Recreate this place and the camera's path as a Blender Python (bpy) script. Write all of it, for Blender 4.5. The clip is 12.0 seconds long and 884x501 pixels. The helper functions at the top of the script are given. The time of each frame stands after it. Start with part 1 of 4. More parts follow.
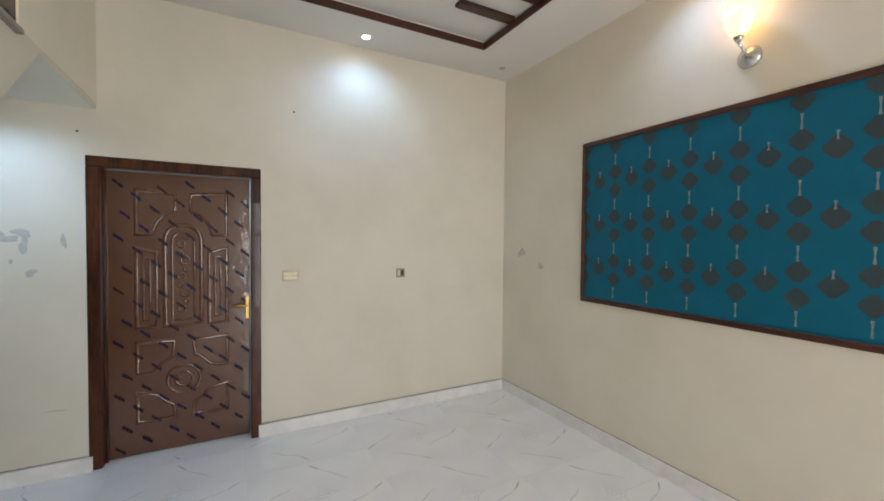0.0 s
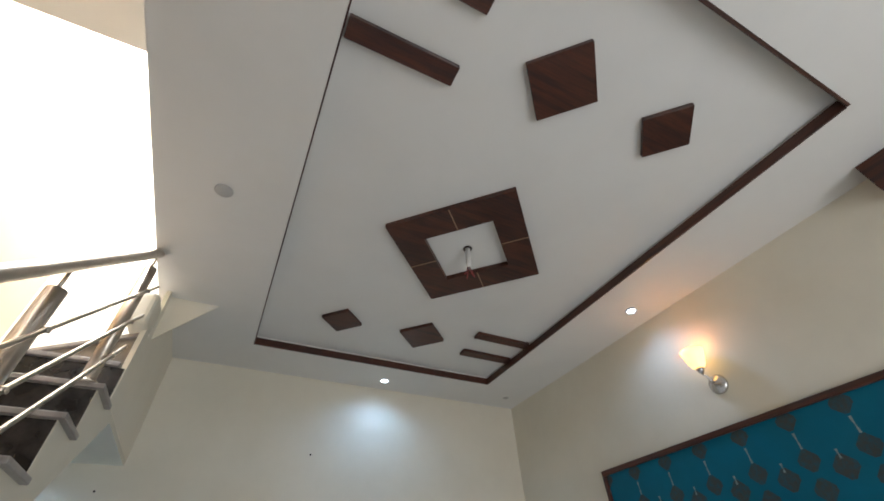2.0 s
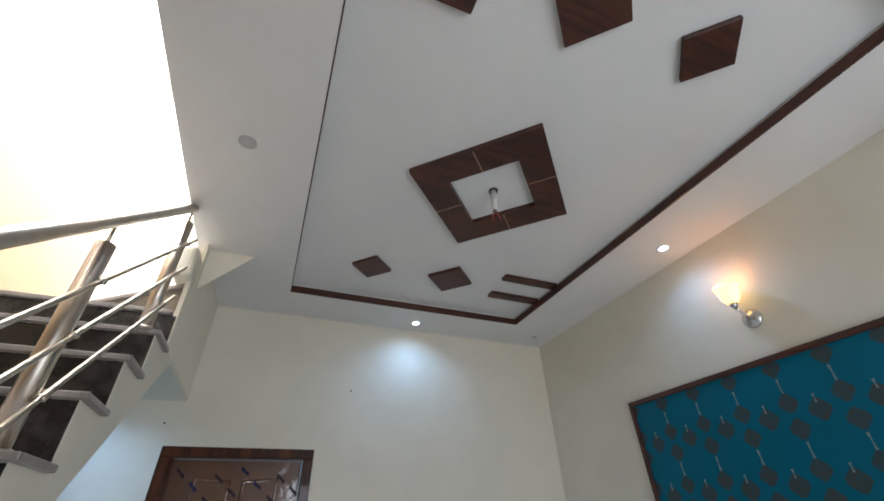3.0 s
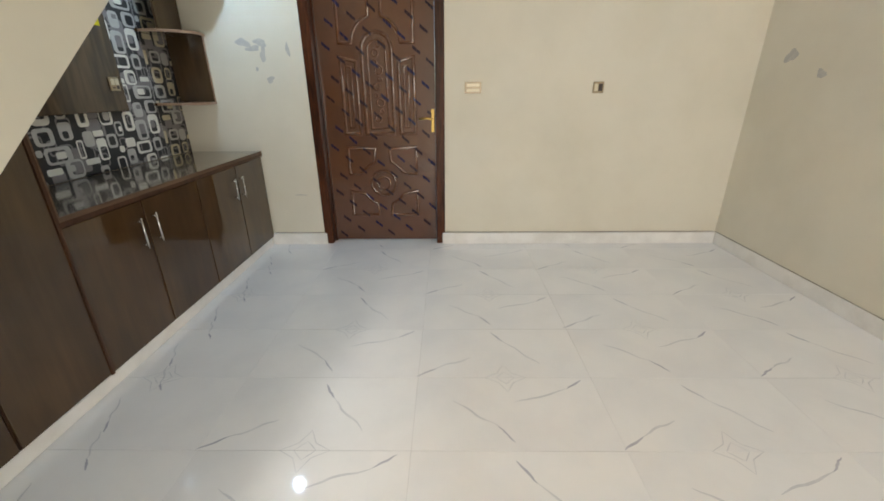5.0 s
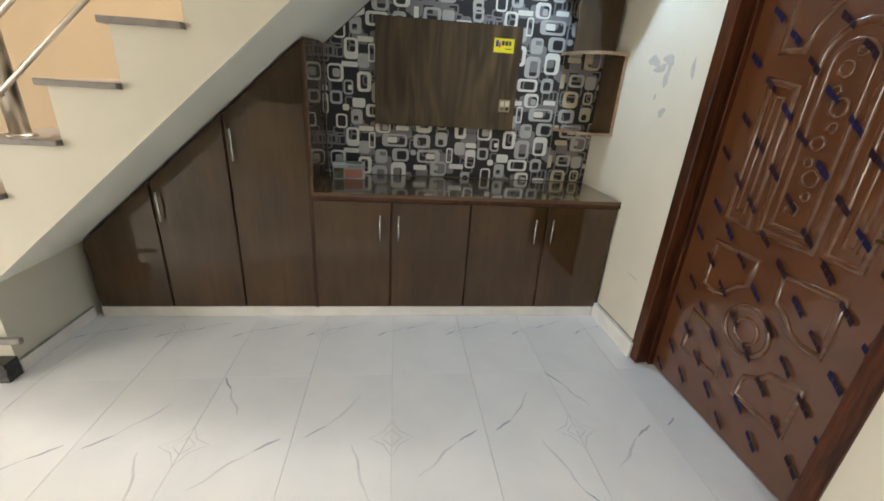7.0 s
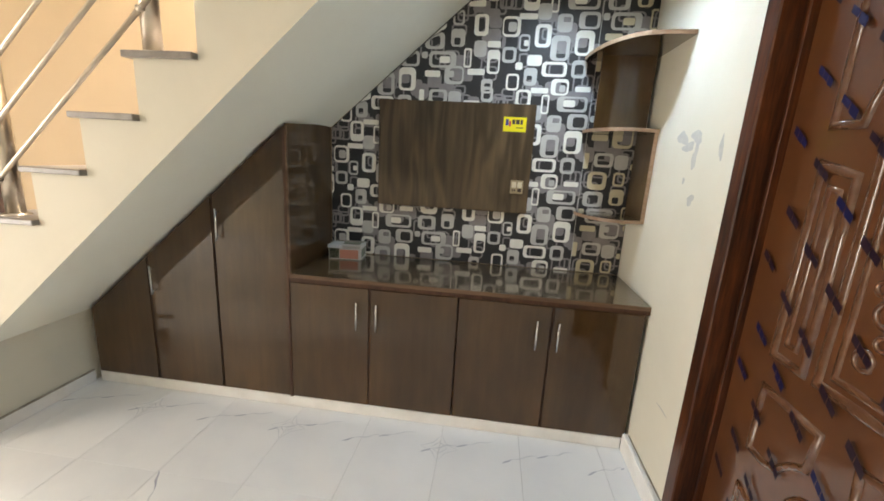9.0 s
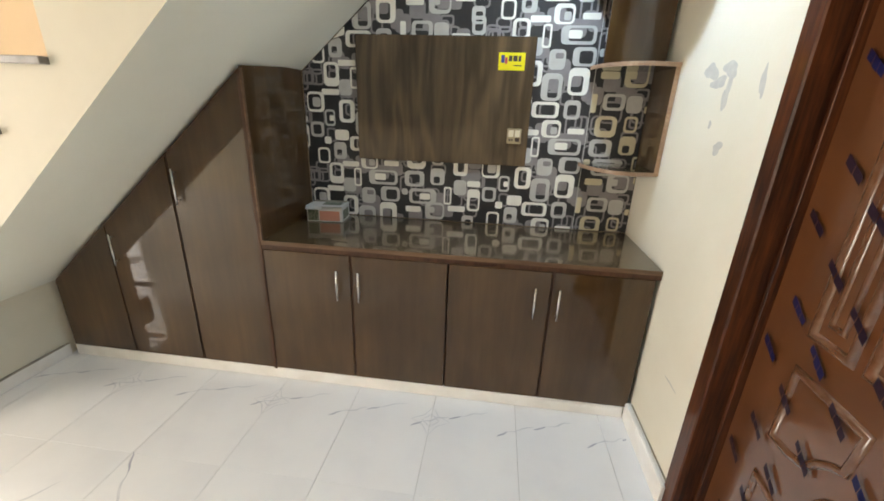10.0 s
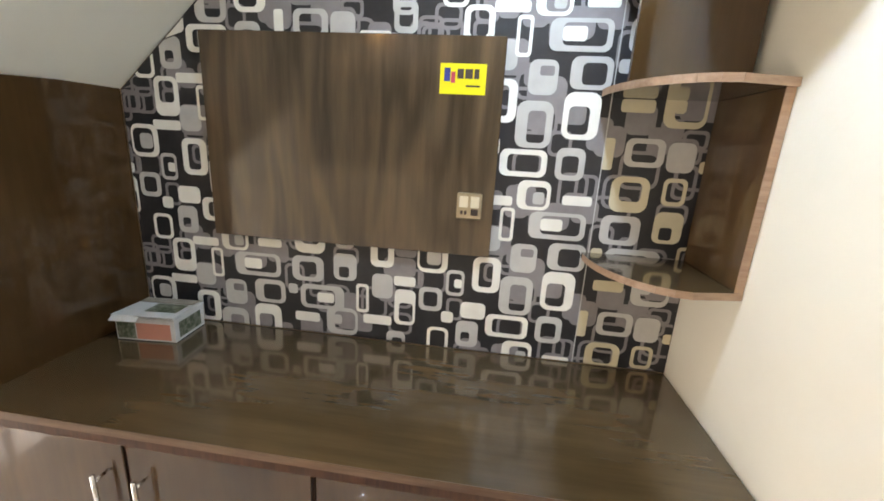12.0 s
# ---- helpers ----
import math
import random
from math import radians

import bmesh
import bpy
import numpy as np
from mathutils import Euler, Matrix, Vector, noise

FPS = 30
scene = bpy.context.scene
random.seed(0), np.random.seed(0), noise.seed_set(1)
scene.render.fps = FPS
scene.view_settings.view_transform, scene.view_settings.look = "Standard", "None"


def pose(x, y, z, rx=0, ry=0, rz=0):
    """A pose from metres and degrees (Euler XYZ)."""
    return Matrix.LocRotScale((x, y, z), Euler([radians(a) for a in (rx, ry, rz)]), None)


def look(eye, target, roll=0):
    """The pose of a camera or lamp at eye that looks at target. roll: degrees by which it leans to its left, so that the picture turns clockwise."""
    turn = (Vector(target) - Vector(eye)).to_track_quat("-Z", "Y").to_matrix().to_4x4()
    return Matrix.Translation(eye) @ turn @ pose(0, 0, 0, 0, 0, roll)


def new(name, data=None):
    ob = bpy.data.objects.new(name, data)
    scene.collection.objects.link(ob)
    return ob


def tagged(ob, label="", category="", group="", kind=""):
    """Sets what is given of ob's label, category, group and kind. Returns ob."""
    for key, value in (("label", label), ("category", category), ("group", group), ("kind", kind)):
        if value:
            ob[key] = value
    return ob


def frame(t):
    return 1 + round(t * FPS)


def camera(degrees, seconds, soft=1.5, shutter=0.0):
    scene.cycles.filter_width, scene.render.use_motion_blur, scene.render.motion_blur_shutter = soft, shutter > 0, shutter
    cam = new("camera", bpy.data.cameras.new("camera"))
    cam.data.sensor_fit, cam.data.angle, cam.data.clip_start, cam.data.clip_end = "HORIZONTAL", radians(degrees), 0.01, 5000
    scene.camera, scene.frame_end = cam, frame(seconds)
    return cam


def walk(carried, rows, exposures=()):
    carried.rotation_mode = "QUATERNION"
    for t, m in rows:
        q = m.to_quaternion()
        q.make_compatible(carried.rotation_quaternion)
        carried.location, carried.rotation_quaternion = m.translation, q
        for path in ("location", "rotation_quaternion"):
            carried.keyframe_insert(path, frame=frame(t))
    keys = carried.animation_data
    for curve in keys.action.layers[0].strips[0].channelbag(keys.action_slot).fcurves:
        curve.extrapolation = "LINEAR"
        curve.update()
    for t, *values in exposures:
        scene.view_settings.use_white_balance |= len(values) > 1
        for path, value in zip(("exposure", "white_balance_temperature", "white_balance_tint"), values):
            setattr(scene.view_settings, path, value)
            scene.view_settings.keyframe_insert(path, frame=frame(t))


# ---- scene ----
cam = camera(95.6, 12.0, soft=1.7)
PATH = [
    (0, (-0.137, -0.263, 1.578), (0.796, 1.505, 1.526), 0.5),
    (0.3, (-0.227, -0.355, 1.577), (0.508, 1.503, 1.66), 0.8),
    (0.5, (-0.244, -0.421, 1.591), (0.465, 1.429, 1.862), 1.3),
    (1, (-0.283, -0.459, 1.591), (0.432, 1.26, 2.323), 0.8),
    (1.2, (-0.282, -0.481, 1.591), (0.439, 1.169, 2.463), 0.0),
    (1.5, (-0.282, -0.49, 1.594), (0.442, 1.04, 2.66), -0.7),
    (2, (-0.31, -0.507, 1.594), (0.389, 0.806, 2.932), -3.1),
    (2.5, (-0.328, -0.521, 1.58), (0.322, 0.712, 3.014), -4.2),
    (3, (-0.309, -0.496, 1.583), (0.334, 1.022, 2.716), -2.1),
    (3.3, (-0.324, -0.457, 1.567), (0.319, 1.251, 2.386), -1.5),
    (3.5, (-0.316, -0.442, 1.563), (0.307, 1.389, 2.074), -0.9),
    (3.7, (-0.256, -0.463, 1.543), (0.326, 1.439, 1.753), -0.1),
    (5.3, (0.24, 0.076, 1.24), (-0.154, 1.872, 0.455), -0.8),
    (5.5, (0.373, 0.248, 1.266), (-0.335, 1.95, 0.491), -0.7),
    (6, (0.714, 0.688, 1.303), (-0.695, 1.898, 0.561), 1.1),
    (6.3, (0.861, 1.012, 1.321), (-0.784, 1.885, 0.591), 3.3),
    (6.5, (0.85, 1.275, 1.347), (-0.9, 1.897, 0.604), 2.8),
    (6.7, (0.88, 1.508, 1.376), (-0.921, 1.953, 0.629), 3.2),
    (8.3, (0.485, 2.41, 1.4), (-1.409, 2.168, 0.807), 2.3),
    (8.5, (0.498, 2.411, 1.42), (-1.414, 2.165, 0.889), 2.7),
    (9, (0.518, 2.392, 1.462), (-1.416, 2.164, 1.009), 3.2),
    (9.5, (0.514, 2.401, 1.439), (-1.394, 2.168, 0.888), 2.5),
    (10, (0.283, 2.439, 1.457), (-1.582, 2.212, 0.772), 2.0),
    (10.5, (-0.047, 2.525, 1.444), (-1.891, 2.226, 0.729), 1.2),
    (11, (-0.373, 2.604, 1.44), (-2.229, 2.259, 0.782), 1.9),
    (11.5, (-0.679, 2.568, 1.491), (-2.592, 2.251, 1.001), 3.5),
    (12, (-0.744, 2.607, 1.488), (-2.662, 2.367, 0.977), 3.2),
]
EXPOSURES = [(0.0, 0.12, 6500, 12), (0.5, -0.02, 6500, 13), (1.5, -0.18, 6300, 11), (2.5, -0.55, 5850, 9), (3.5, -0.15, 5700, 10),
             (3.7, -0.15, 5750, 10), (5.3, 0.4, 7200, 10), (6.5, 0.48, 7200, 10), (8.5, 0.82, 7600, 13), (10.5, 1.18, 7700, 12), (12.0, 1.44, 7700, 17)]
walk(cam, [(t, look(eye, target, roll)) for t, eye, target, roll in PATH], EXPOSURES)

# ---- world, sun, large lights ----
SUN_ELEVATION, SUN_TURN = 52.0, 168.0      # degrees above the horizon; where it stands, from north by east

world = bpy.data.worlds.new("world")
scene.world = world
world.use_nodes = True
wn = world.node_tree
sky = wn.nodes.new("ShaderNodeTexSky")
sky.sky_type, sky.sun_disc = "NISHITA", False
sky.sun_elevation, sky.sun_rotation = radians(SUN_ELEVATION), radians(SUN_TURN)
wn.links.new(sky.outputs[0], wn.nodes["Background"].inputs[0])
wn.nodes["Background"].inputs[1].default_value = 0.15

sun = new("sun", bpy.data.lights.new("sun", "SUN"))
sun.data.energy, sun.data.angle, sun.data.color = 3.0, radians(0.5), (1.0, 0.95, 0.87)
_e, _a = radians(SUN_ELEVATION), radians(SUN_TURN)
sun.matrix_world = look((0, 0, 0), (-math.sin(_a) * math.cos(_e), -math.cos(_a) * math.cos(_e), -math.sin(_e)))


def area(name, eye, target, w, h, power, color=(1, 1, 1)):
    lt = new(name, bpy.data.lights.new(name, "AREA"))
    lt.data.shape, lt.data.size, lt.data.size_y, lt.data.energy, lt.data.color = "RECTANGLE", w, h, power, color
    lt.matrix_world = look(eye, target)
    return lt


def spot(name, eye, target, power, degrees, color, blend=0.6, radius=0.03):
    lt = new(name, bpy.data.lights.new(name, "SPOT"))
    lt.data.energy, lt.data.spot_size, lt.data.spot_blend, lt.data.color = power, radians(degrees), blend, color
    lt.data.shadow_soft_size = radius
    lt.matrix_world = look(eye, target)
    return lt


area("shaft_skylight", (-1.5, 1.8, 5.9), (-1.5, 1.8, 0), 0.9, 2.2, 420, (0.96, 0.98, 1.0))
area("front_daylight", (1.15, -2.88, 1.22), (0.95, 0.5, 1.0), 1.75, 2.3, 92, (0.98, 0.99, 1.0))
COOL, WARM = (0.42, 0.66, 1.0), (1.0, 0.40, 0.09)
spot("downlight_beam_north", (0.86, 2.86, 3.22), (0.86, 2.92, 0), 20, 160, COOL, 1.0, 0.015)
spot("downlight_beam_east", (2.14, 1.16, 3.22), (2.16, 1.16, 0), 13, 150, COOL, 1.0, 0.015)
spot("downlight_beam_alcove", (-1.4, 2.72, 2.40), (-1.44, 2.66, 0), 30, 168, (0.46, 0.70, 1.0), 1.0, 0.03)
bulb = new("sconce_bulb_light", bpy.data.lights.new("sconce_bulb_light", "POINT"))
bulb.data.energy, bulb.data.color, bulb.data.shadow_soft_size = 1.2, WARM, 0.03
bulb.location = (2.325, 0.95, 2.86)


# ---- materials ----
def material(name, color, rough=0.6, metal=0.0, spots=None, scale=8.0, amount=0.5, grain=0.0, grain_scale=120.0,
             rough_var=0.0, coat=0.0, stretch=(1, 1, 1), emit=0.0, emit_color=None, coat_rough=0.05, piece=0.0, spec=0.5):
    """A surface with colour that drifts between two values at a large scale, grain at a small one, bump and uneven gloss."""
    m = bpy.data.materials.new(name)
    m.use_nodes = True
    nt = m.node_tree
    b = nt.nodes["Principled BSDF"]
    b.inputs["Roughness"].default_value, b.inputs["Metallic"].default_value = rough, metal
    b.inputs["Coat Weight"].default_value, b.inputs["Coat Roughness"].default_value = coat, coat_rough
    b.inputs["Specular IOR Level"].default_value = spec
    co = nt.nodes.new("ShaderNodeTexCoord")
    mp = nt.nodes.new("ShaderNodeMapping")
    mp.inputs["Scale"].default_value = stretch
    nt.links.new(co.outputs["Object"], mp.inputs[0])
    big = nt.nodes.new("ShaderNodeTexNoise")
    big.inputs["Scale"].default_value, big.inputs["Detail"].default_value, big.inputs["Roughness"].default_value = scale, 5, 0.6
    nt.links.new(mp.outputs[0], big.inputs["Vector"])
    mix = nt.nodes.new("ShaderNodeMix")
    mix.data_type = "RGBA"
    mix.inputs[6].default_value = (*color, 1)
    mix.inputs[7].default_value = (*(spots or color), 1)
    ramp = nt.nodes.new("ShaderNodeMapRange")
    ramp.inputs["From Min"].default_value, ramp.inputs["From Max"].default_value = 0.42, 0.72
    ramp.inputs["To Max"].default_value = amount
    nt.links.new(big.outputs["Fac"], ramp.inputs["Value"])
    nt.links.new(ramp.outputs[0], mix.inputs[0])
    out = mix.outputs[2]
    if piece:
        info = nt.nodes.new("ShaderNodeObjectInfo")
        hv = nt.nodes.new("ShaderNodeHueSaturation")
        mr = nt.nodes.new("ShaderNodeMapRange")
        mr.inputs["To Min"].default_value, mr.inputs["To Max"].default_value = 1 - piece, 1 + piece
        nt.links.new(info.outputs["Random"], mr.inputs["Value"])
        nt.links.new(mr.outputs[0], hv.inputs["Value"])
        nt.links.new(out, hv.inputs["Color"])
        out = hv.outputs[0]
    nt.links.new(out, b.inputs["Base Color"])
    if grain:
        fine = nt.nodes.new("ShaderNodeTexNoise")
        fine.inputs["Scale"].default_value, fine.inputs["Detail"].default_value = grain_scale, 4
        nt.links.new(mp.outputs[0], fine.inputs["Vector"])
        bump = nt.nodes.new("ShaderNodeBump")
        bump.inputs["Strength"].default_value, bump.inputs["Distance"].default_value = grain, 0.002
        nt.links.new(fine.outputs["Fac"], bump.inputs["Height"])
        nt.links.new(bump.outputs[0], b.inputs["Normal"])
    if rough_var:
        rr = nt.nodes.new("ShaderNodeMapRange")
        rr.inputs["To Min"].default_value, rr.inputs["To Max"].default_value = max(0.02, rough - rough_var), rough + rough_var
        nt.links.new(big.outputs["Fac"], rr.inputs["Value"])
        nt.links.new(rr.outputs[0], b.inputs["Roughness"])
    if emit:
        b.inputs["Emission Color"].default_value, b.inputs["Emission Strength"].default_value = (*(emit_color or color), 1), emit
    return m


def wood(name, dark, light, rough, coat=0.0, along="z", stretch=14.0, bump_strength=0.15, coat_rough=0.06, rings=2.5, wave=0.10, span=(0.32, 0.72), slow_k=0.08, coat_ior=1.5, spec=0.5, mottle=0.0):
    """Wood or its laminate: long fibres and slow cathedral waves along one axis."""
    m = bpy.data.materials.new(name)
    m.use_nodes = True
    nt = m.node_tree
    b = nt.nodes["Principled BSDF"]
    b.inputs["Roughness"].default_value, b.inputs["Coat Weight"].default_value = rough, coat
    b.inputs["Coat Roughness"].default_value, b.inputs["Coat IOR"].default_value = coat_rough, coat_ior
    co = nt.nodes.new("ShaderNodeTexCoord")
    mp = nt.nodes.new("ShaderNodeMapping")
    k = {"x": (0.08, 1, 1), "y": (1, 0.08, 1), "z": (1, 1, 0.08)}[along]
    mp.inputs["Scale"].default_value = k
    nt.links.new(co.outputs["Object"], mp.inputs[0])
    fib = nt.nodes.new("ShaderNodeTexNoise")
    fib.inputs["Scale"].default_value, fib.inputs["Detail"].default_value, fib.inputs["Roughness"].default_value = stretch * 6, 6, 0.65
    nt.links.new(mp.outputs[0], fib.inputs["Vector"])
    slow = nt.nodes.new("ShaderNodeTexNoise")
    slow.inputs["Scale"].default_value, slow.inputs["Detail"].default_value = rings * 2.2, 2
    slow.inputs["Distortion"].default_value = 0.6
    mps = nt.nodes.new("ShaderNodeMapping")
    mps.inputs["Scale"].default_value = tuple(slow_k if v < 1 else 1 for v in k)
    nt.links.new(co.outputs["Object"], mps.inputs[0])
    nt.links.new(mps.outputs[0], slow.inputs["Vector"])
    mul = nt.nodes.new("ShaderNodeMath")
    mul.operation = "MULTIPLY"
    mul.inputs[1].default_value = 26
    nt.links.new(slow.outputs["Fac"], mul.inputs[0])
    sn = nt.nodes.new("ShaderNodeMath")
    sn.operation = "SINE"
    nt.links.new(mul.outputs[0], sn.inputs[0])
    s2 = nt.nodes.new("ShaderNodeMath")
    s2.operation = "MULTIPLY_ADD"
    s2.inputs[1].default_value, s2.inputs[2].default_value = wave, 0.0
    nt.links.new(sn.outputs[0], s2.inputs[0])
    ad = nt.nodes.new("ShaderNodeMath")
    ad.operation = "ADD"
    nt.links.new(fib.outputs["Fac"], ad.inputs[0])
    nt.links.new(s2.outputs[0], ad.inputs[1])
    cr = nt.nodes.new("ShaderNodeValToRGB")
    cr.color_ramp.elements[0].position, cr.color_ramp.elements[1].position = span
    cr.color_ramp.elements[0].color, cr.color_ramp.elements[1].color = (*dark, 1), (*light, 1)
    nt.links.new(ad.outputs[0], cr.inputs[0])
    tone = cr.outputs[0]
    if mottle:                                # cloudy light and dark patches, as in printed laminate
        cloud = nt.nodes.new("ShaderNodeTexNoise")
        cloud.inputs["Scale"].default_value, cloud.inputs["Detail"].default_value = 5.5, 3
        mpc = nt.nodes.new("ShaderNodeMapping")
        mpc.inputs["Scale"].default_value = tuple(0.45 if v < 1 else 1 for v in k)
        nt.links.new(co.outputs["Object"], mpc.inputs[0])
        nt.links.new(mpc.outputs[0], cloud.inputs["Vector"])
        mr = nt.nodes.new("ShaderNodeMapRange")
        mr.inputs["From Min"].default_value, mr.inputs["From Max"].default_value = 0.3, 0.7
        mr.inputs["To Min"].default_value, mr.inputs["To Max"].default_value = 1 - mottle, 1 + mottle
        nt.links.new(cloud.outputs["Fac"], mr.inputs["Value"])
        hv = nt.nodes.new("ShaderNodeHueSaturation")
        nt.links.new(mr.outputs[0], hv.inputs["Value"])
        nt.links.new(tone, hv.inputs["Color"])
        tone = hv.outputs[0]
    nt.links.new(tone, b.inputs["Base Color"])
    b.inputs["Specular IOR Level"].default_value = spec
    bump = nt.nodes.new("ShaderNodeBump")
    bump.inputs["Strength"].default_value, bump.inputs["Distance"].default_value = bump_strength, 0.001
    nt.links.new(fib.outputs["Fac"], bump.inputs["Height"])
    nt.links.new(bump.outputs[0], b.inputs["Normal"])
    return m


M = {}
M["wall"] = material("cream_wall_paint", (0.76, 0.71, 0.59), 0.62, spots=(0.66, 0.61, 0.49), scale=1.3, amount=0.7, grain=0.25, grain_scale=60)
M["stairwall"] = material("stair_wall_paint", (0.58, 0.435, 0.275), 0.6, spots=(0.52, 0.38, 0.235), scale=1.4, amount=0.6, grain=0.2, grain_scale=60)
M["white"] = material("ceiling_white_paint", (0.72, 0.70, 0.66), 0.7, spots=(0.65, 0.635, 0.60), scale=2.0, amount=0.5, grain=0.12, grain_scale=50)
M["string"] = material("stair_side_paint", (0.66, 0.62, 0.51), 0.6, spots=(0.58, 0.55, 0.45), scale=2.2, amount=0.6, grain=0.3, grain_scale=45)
# the side's paint, lightened: light bounced onto the underside is in the colour
M["soffit"] = material("stair_underside_lightened", (0.85, 0.86, 0.77), 0.65, spots=(0.79, 0.79, 0.70), scale=1.8, amount=0.6, grain=0.35, grain_scale=40)
M["tile"] = material("white_marble_tile", (0.86, 0.855, 0.845), 0.055, spots=(0.77, 0.77, 0.775), scale=2.4, amount=0.7, grain=0.02, rough_var=0.02, piece=0.008)
M["grout"] = material("floor_grout", (0.66, 0.64, 0.62), 0.8, scale=6, spots=(0.34, 0.33, 0.32))
M["vein"] = material("grey_marble_vein", (0.64, 0.645, 0.665), 0.06, spots=(0.79, 0.79, 0.79), scale=9, amount=0.9)
M["vein_dark"] = material("dark_marble_vein", (0.44, 0.45, 0.51), 0.06, spots=(0.60, 0.60, 0.64), scale=22, amount=0.8)
M["skirting"] = material("white_marble_skirting", (0.88, 0.86, 0.82), 0.22, spots=(0.66, 0.63, 0.58), scale=5, amount=0.6)
M["dust"] = material("grey_dust", (0.26, 0.23, 0.18), 0.9, spots=(0.5, 0.46, 0.37), scale=6, amount=1.0)
M["plaster_patch"] = material("grey_plaster_patch", (0.50, 0.48, 0.44), 0.8, spots=(0.62, 0.59, 0.52), scale=25, amount=0.8)
M["laminate"] = wood("walnut_laminate", (0.046, 0.022, 0.007), (0.082, 0.043, 0.015), 0.34, coat=1.0, along="z", coat_rough=0.04, stretch=5.0, bump_strength=0.002, span=(0.1, 0.9), wave=0.05, coat_ior=1.52, spec=0.1, mottle=0.25)
M["board"] = wood("cathedral_walnut_laminate", (0.034, 0.020, 0.010), (0.115, 0.073, 0.040), 0.32, coat=0.9, along="z", coat_rough=0.10, stretch=5.0, bump_strength=0.004, rings=3.0, span=(0.12, 0.88), wave=0.19, slow_k=0.16, spec=0.2, mottle=0.12)
M["laminate_top"] = wood("walnut_worktop_laminate", (0.054, 0.031, 0.012), (0.105, 0.064, 0.029), 0.22, coat=1.0, along="y", coat_rough=0.075, stretch=5.0, bump_strength=0.002, wave=0.06, span=(0.15, 0.85), coat_ior=1.52, spec=0.3, mottle=0.25)
M["carcass"] = wood("red_brown_cabinet_edge", (0.042, 0.017, 0.008), (0.085, 0.036, 0.017), 0.5, along="z", spec=0.3)
M["edging"] = wood("tan_edge_band", (0.26, 0.155, 0.095), (0.40, 0.26, 0.17), 0.45, along="y")
M["edging_dark"] = wood("brown_edge_band", (0.095, 0.052, 0.030), (0.17, 0.105, 0.065), 0.45, along="y", spec=0.3)
M["mahogany"] = wood("mahogany_board", (0.026, 0.0065, 0.003), (0.080, 0.020, 0.007), 0.45, coat=0.08, along="x")
M["mahogany_y"] = wood("mahogany_board_lengthwise", (0.026, 0.0065, 0.003), (0.080, 0.020, 0.007), 0.45, coat=0.08, along="y")
M["door_frame"] = wood("door_frame_wood", (0.024, 0.0066, 0.003), (0.112, 0.031, 0.009), 0.38, coat=0.3, along="z", spec=0.2)
M["brass_line"] = material("pale_joint_line", (0.33, 0.20, 0.12), 0.5)
M["steel"] = material("polished_steel", (0.56, 0.50, 0.42), 0.33, 1.0, scale=16, spots=(0.42, 0.37, 0.31), rough_var=0.08, grain=0.25, grain_scale=35)
M["chrome"] = material("brushed_chrome", (0.60, 0.59, 0.57), 0.26, 1.0, scale=30)
M["gold"] = material("polished_brass", (0.62, 0.40, 0.12), 0.28, 1.0, scale=20)
M["granite_black"] = material("black_marble_riser", (0.013, 0.011, 0.011), 0.18, spots=(0.075, 0.066, 0.062), scale=9, amount=0.7, piece=0.2)
M["granite_dusty"] = material("dusty_marble_riser", (0.13, 0.115, 0.10), 0.4, spots=(0.07, 0.062, 0.056), scale=8, amount=0.7)
M["granite_grey"] = material("grey_granite_tread", (0.25, 0.225, 0.205), 0.28, spots=(0.16, 0.145, 0.135), scale=28, amount=0.7, grain=0.1, grain_scale=80)
M["teal"] = material("teal_wallpaper", (0.0, 0.112, 0.182), 0.55, spots=(0.0, 0.132, 0.225), scale=5, amount=0.7, grain=0.2, grain_scale=220, spec=0.25)
M["motif"] = material("grey_brown_damask_print", (0.052, 0.060, 0.060), 0.5, spots=(0.010, 0.090, 0.125), scale=46, amount=0.7, spec=0.2)
M["stem"] = material("pale_grey_print", (0.24, 0.29, 0.28), 0.4, spots=(0.06, 0.13, 0.15), scale=70, amount=0.9)
M["paper_black"] = material("black_wallpaper", (0.018, 0.017, 0.018), 0.42, spots=(0.03, 0.028, 0.03), scale=40, amount=0.5)
M["paper_grey"] = material("grey_wallpaper_print", (0.215, 0.195, 0.195), 0.45, spots=(0.28, 0.26, 0.25), scale=14, amount=0.7)
M["paper_mid"] = material("silver_wallpaper_print", (0.52, 0.505, 0.47), 0.42, spots=(0.43, 0.415, 0.39), scale=12, amount=0.8)
M["paper_white"] = material("ivory_wallpaper_print", (0.82, 0.80, 0.73), 0.42, spots=(0.72, 0.69, 0.60), scale=12, amount=0.7)
M["paper_beige"] = material("beige_wallpaper_print", (0.60, 0.53, 0.36), 0.45, spots=(0.54, 0.47, 0.32), scale=30, amount=0.5)
M["plate"] = material("gold_beige_switch_plate", (0.40, 0.31, 0.19), 0.35, 0.3, spots=(0.30, 0.22, 0.13), scale=40)
M["rocker"] = material("ivory_switch_rocker", (0.70, 0.62, 0.45), 0.3)
M["dark_plastic"] = material("dark_brown_plastic", (0.045, 0.025, 0.018), 0.35)
M["grey_plastic"] = material("grey_plastic_cover", (0.42, 0.41, 0.39), 0.5)
M["pvc"] = material("white_plastic_pipe", (0.72, 0.70, 0.66), 0.4)
M["wire"] = material("red_wire_insulation", (0.30, 0.05, 0.05), 0.4)
M["lamp_ring"] = material("white_lamp_ring", (0.8, 0.8, 0.8), 0.4)
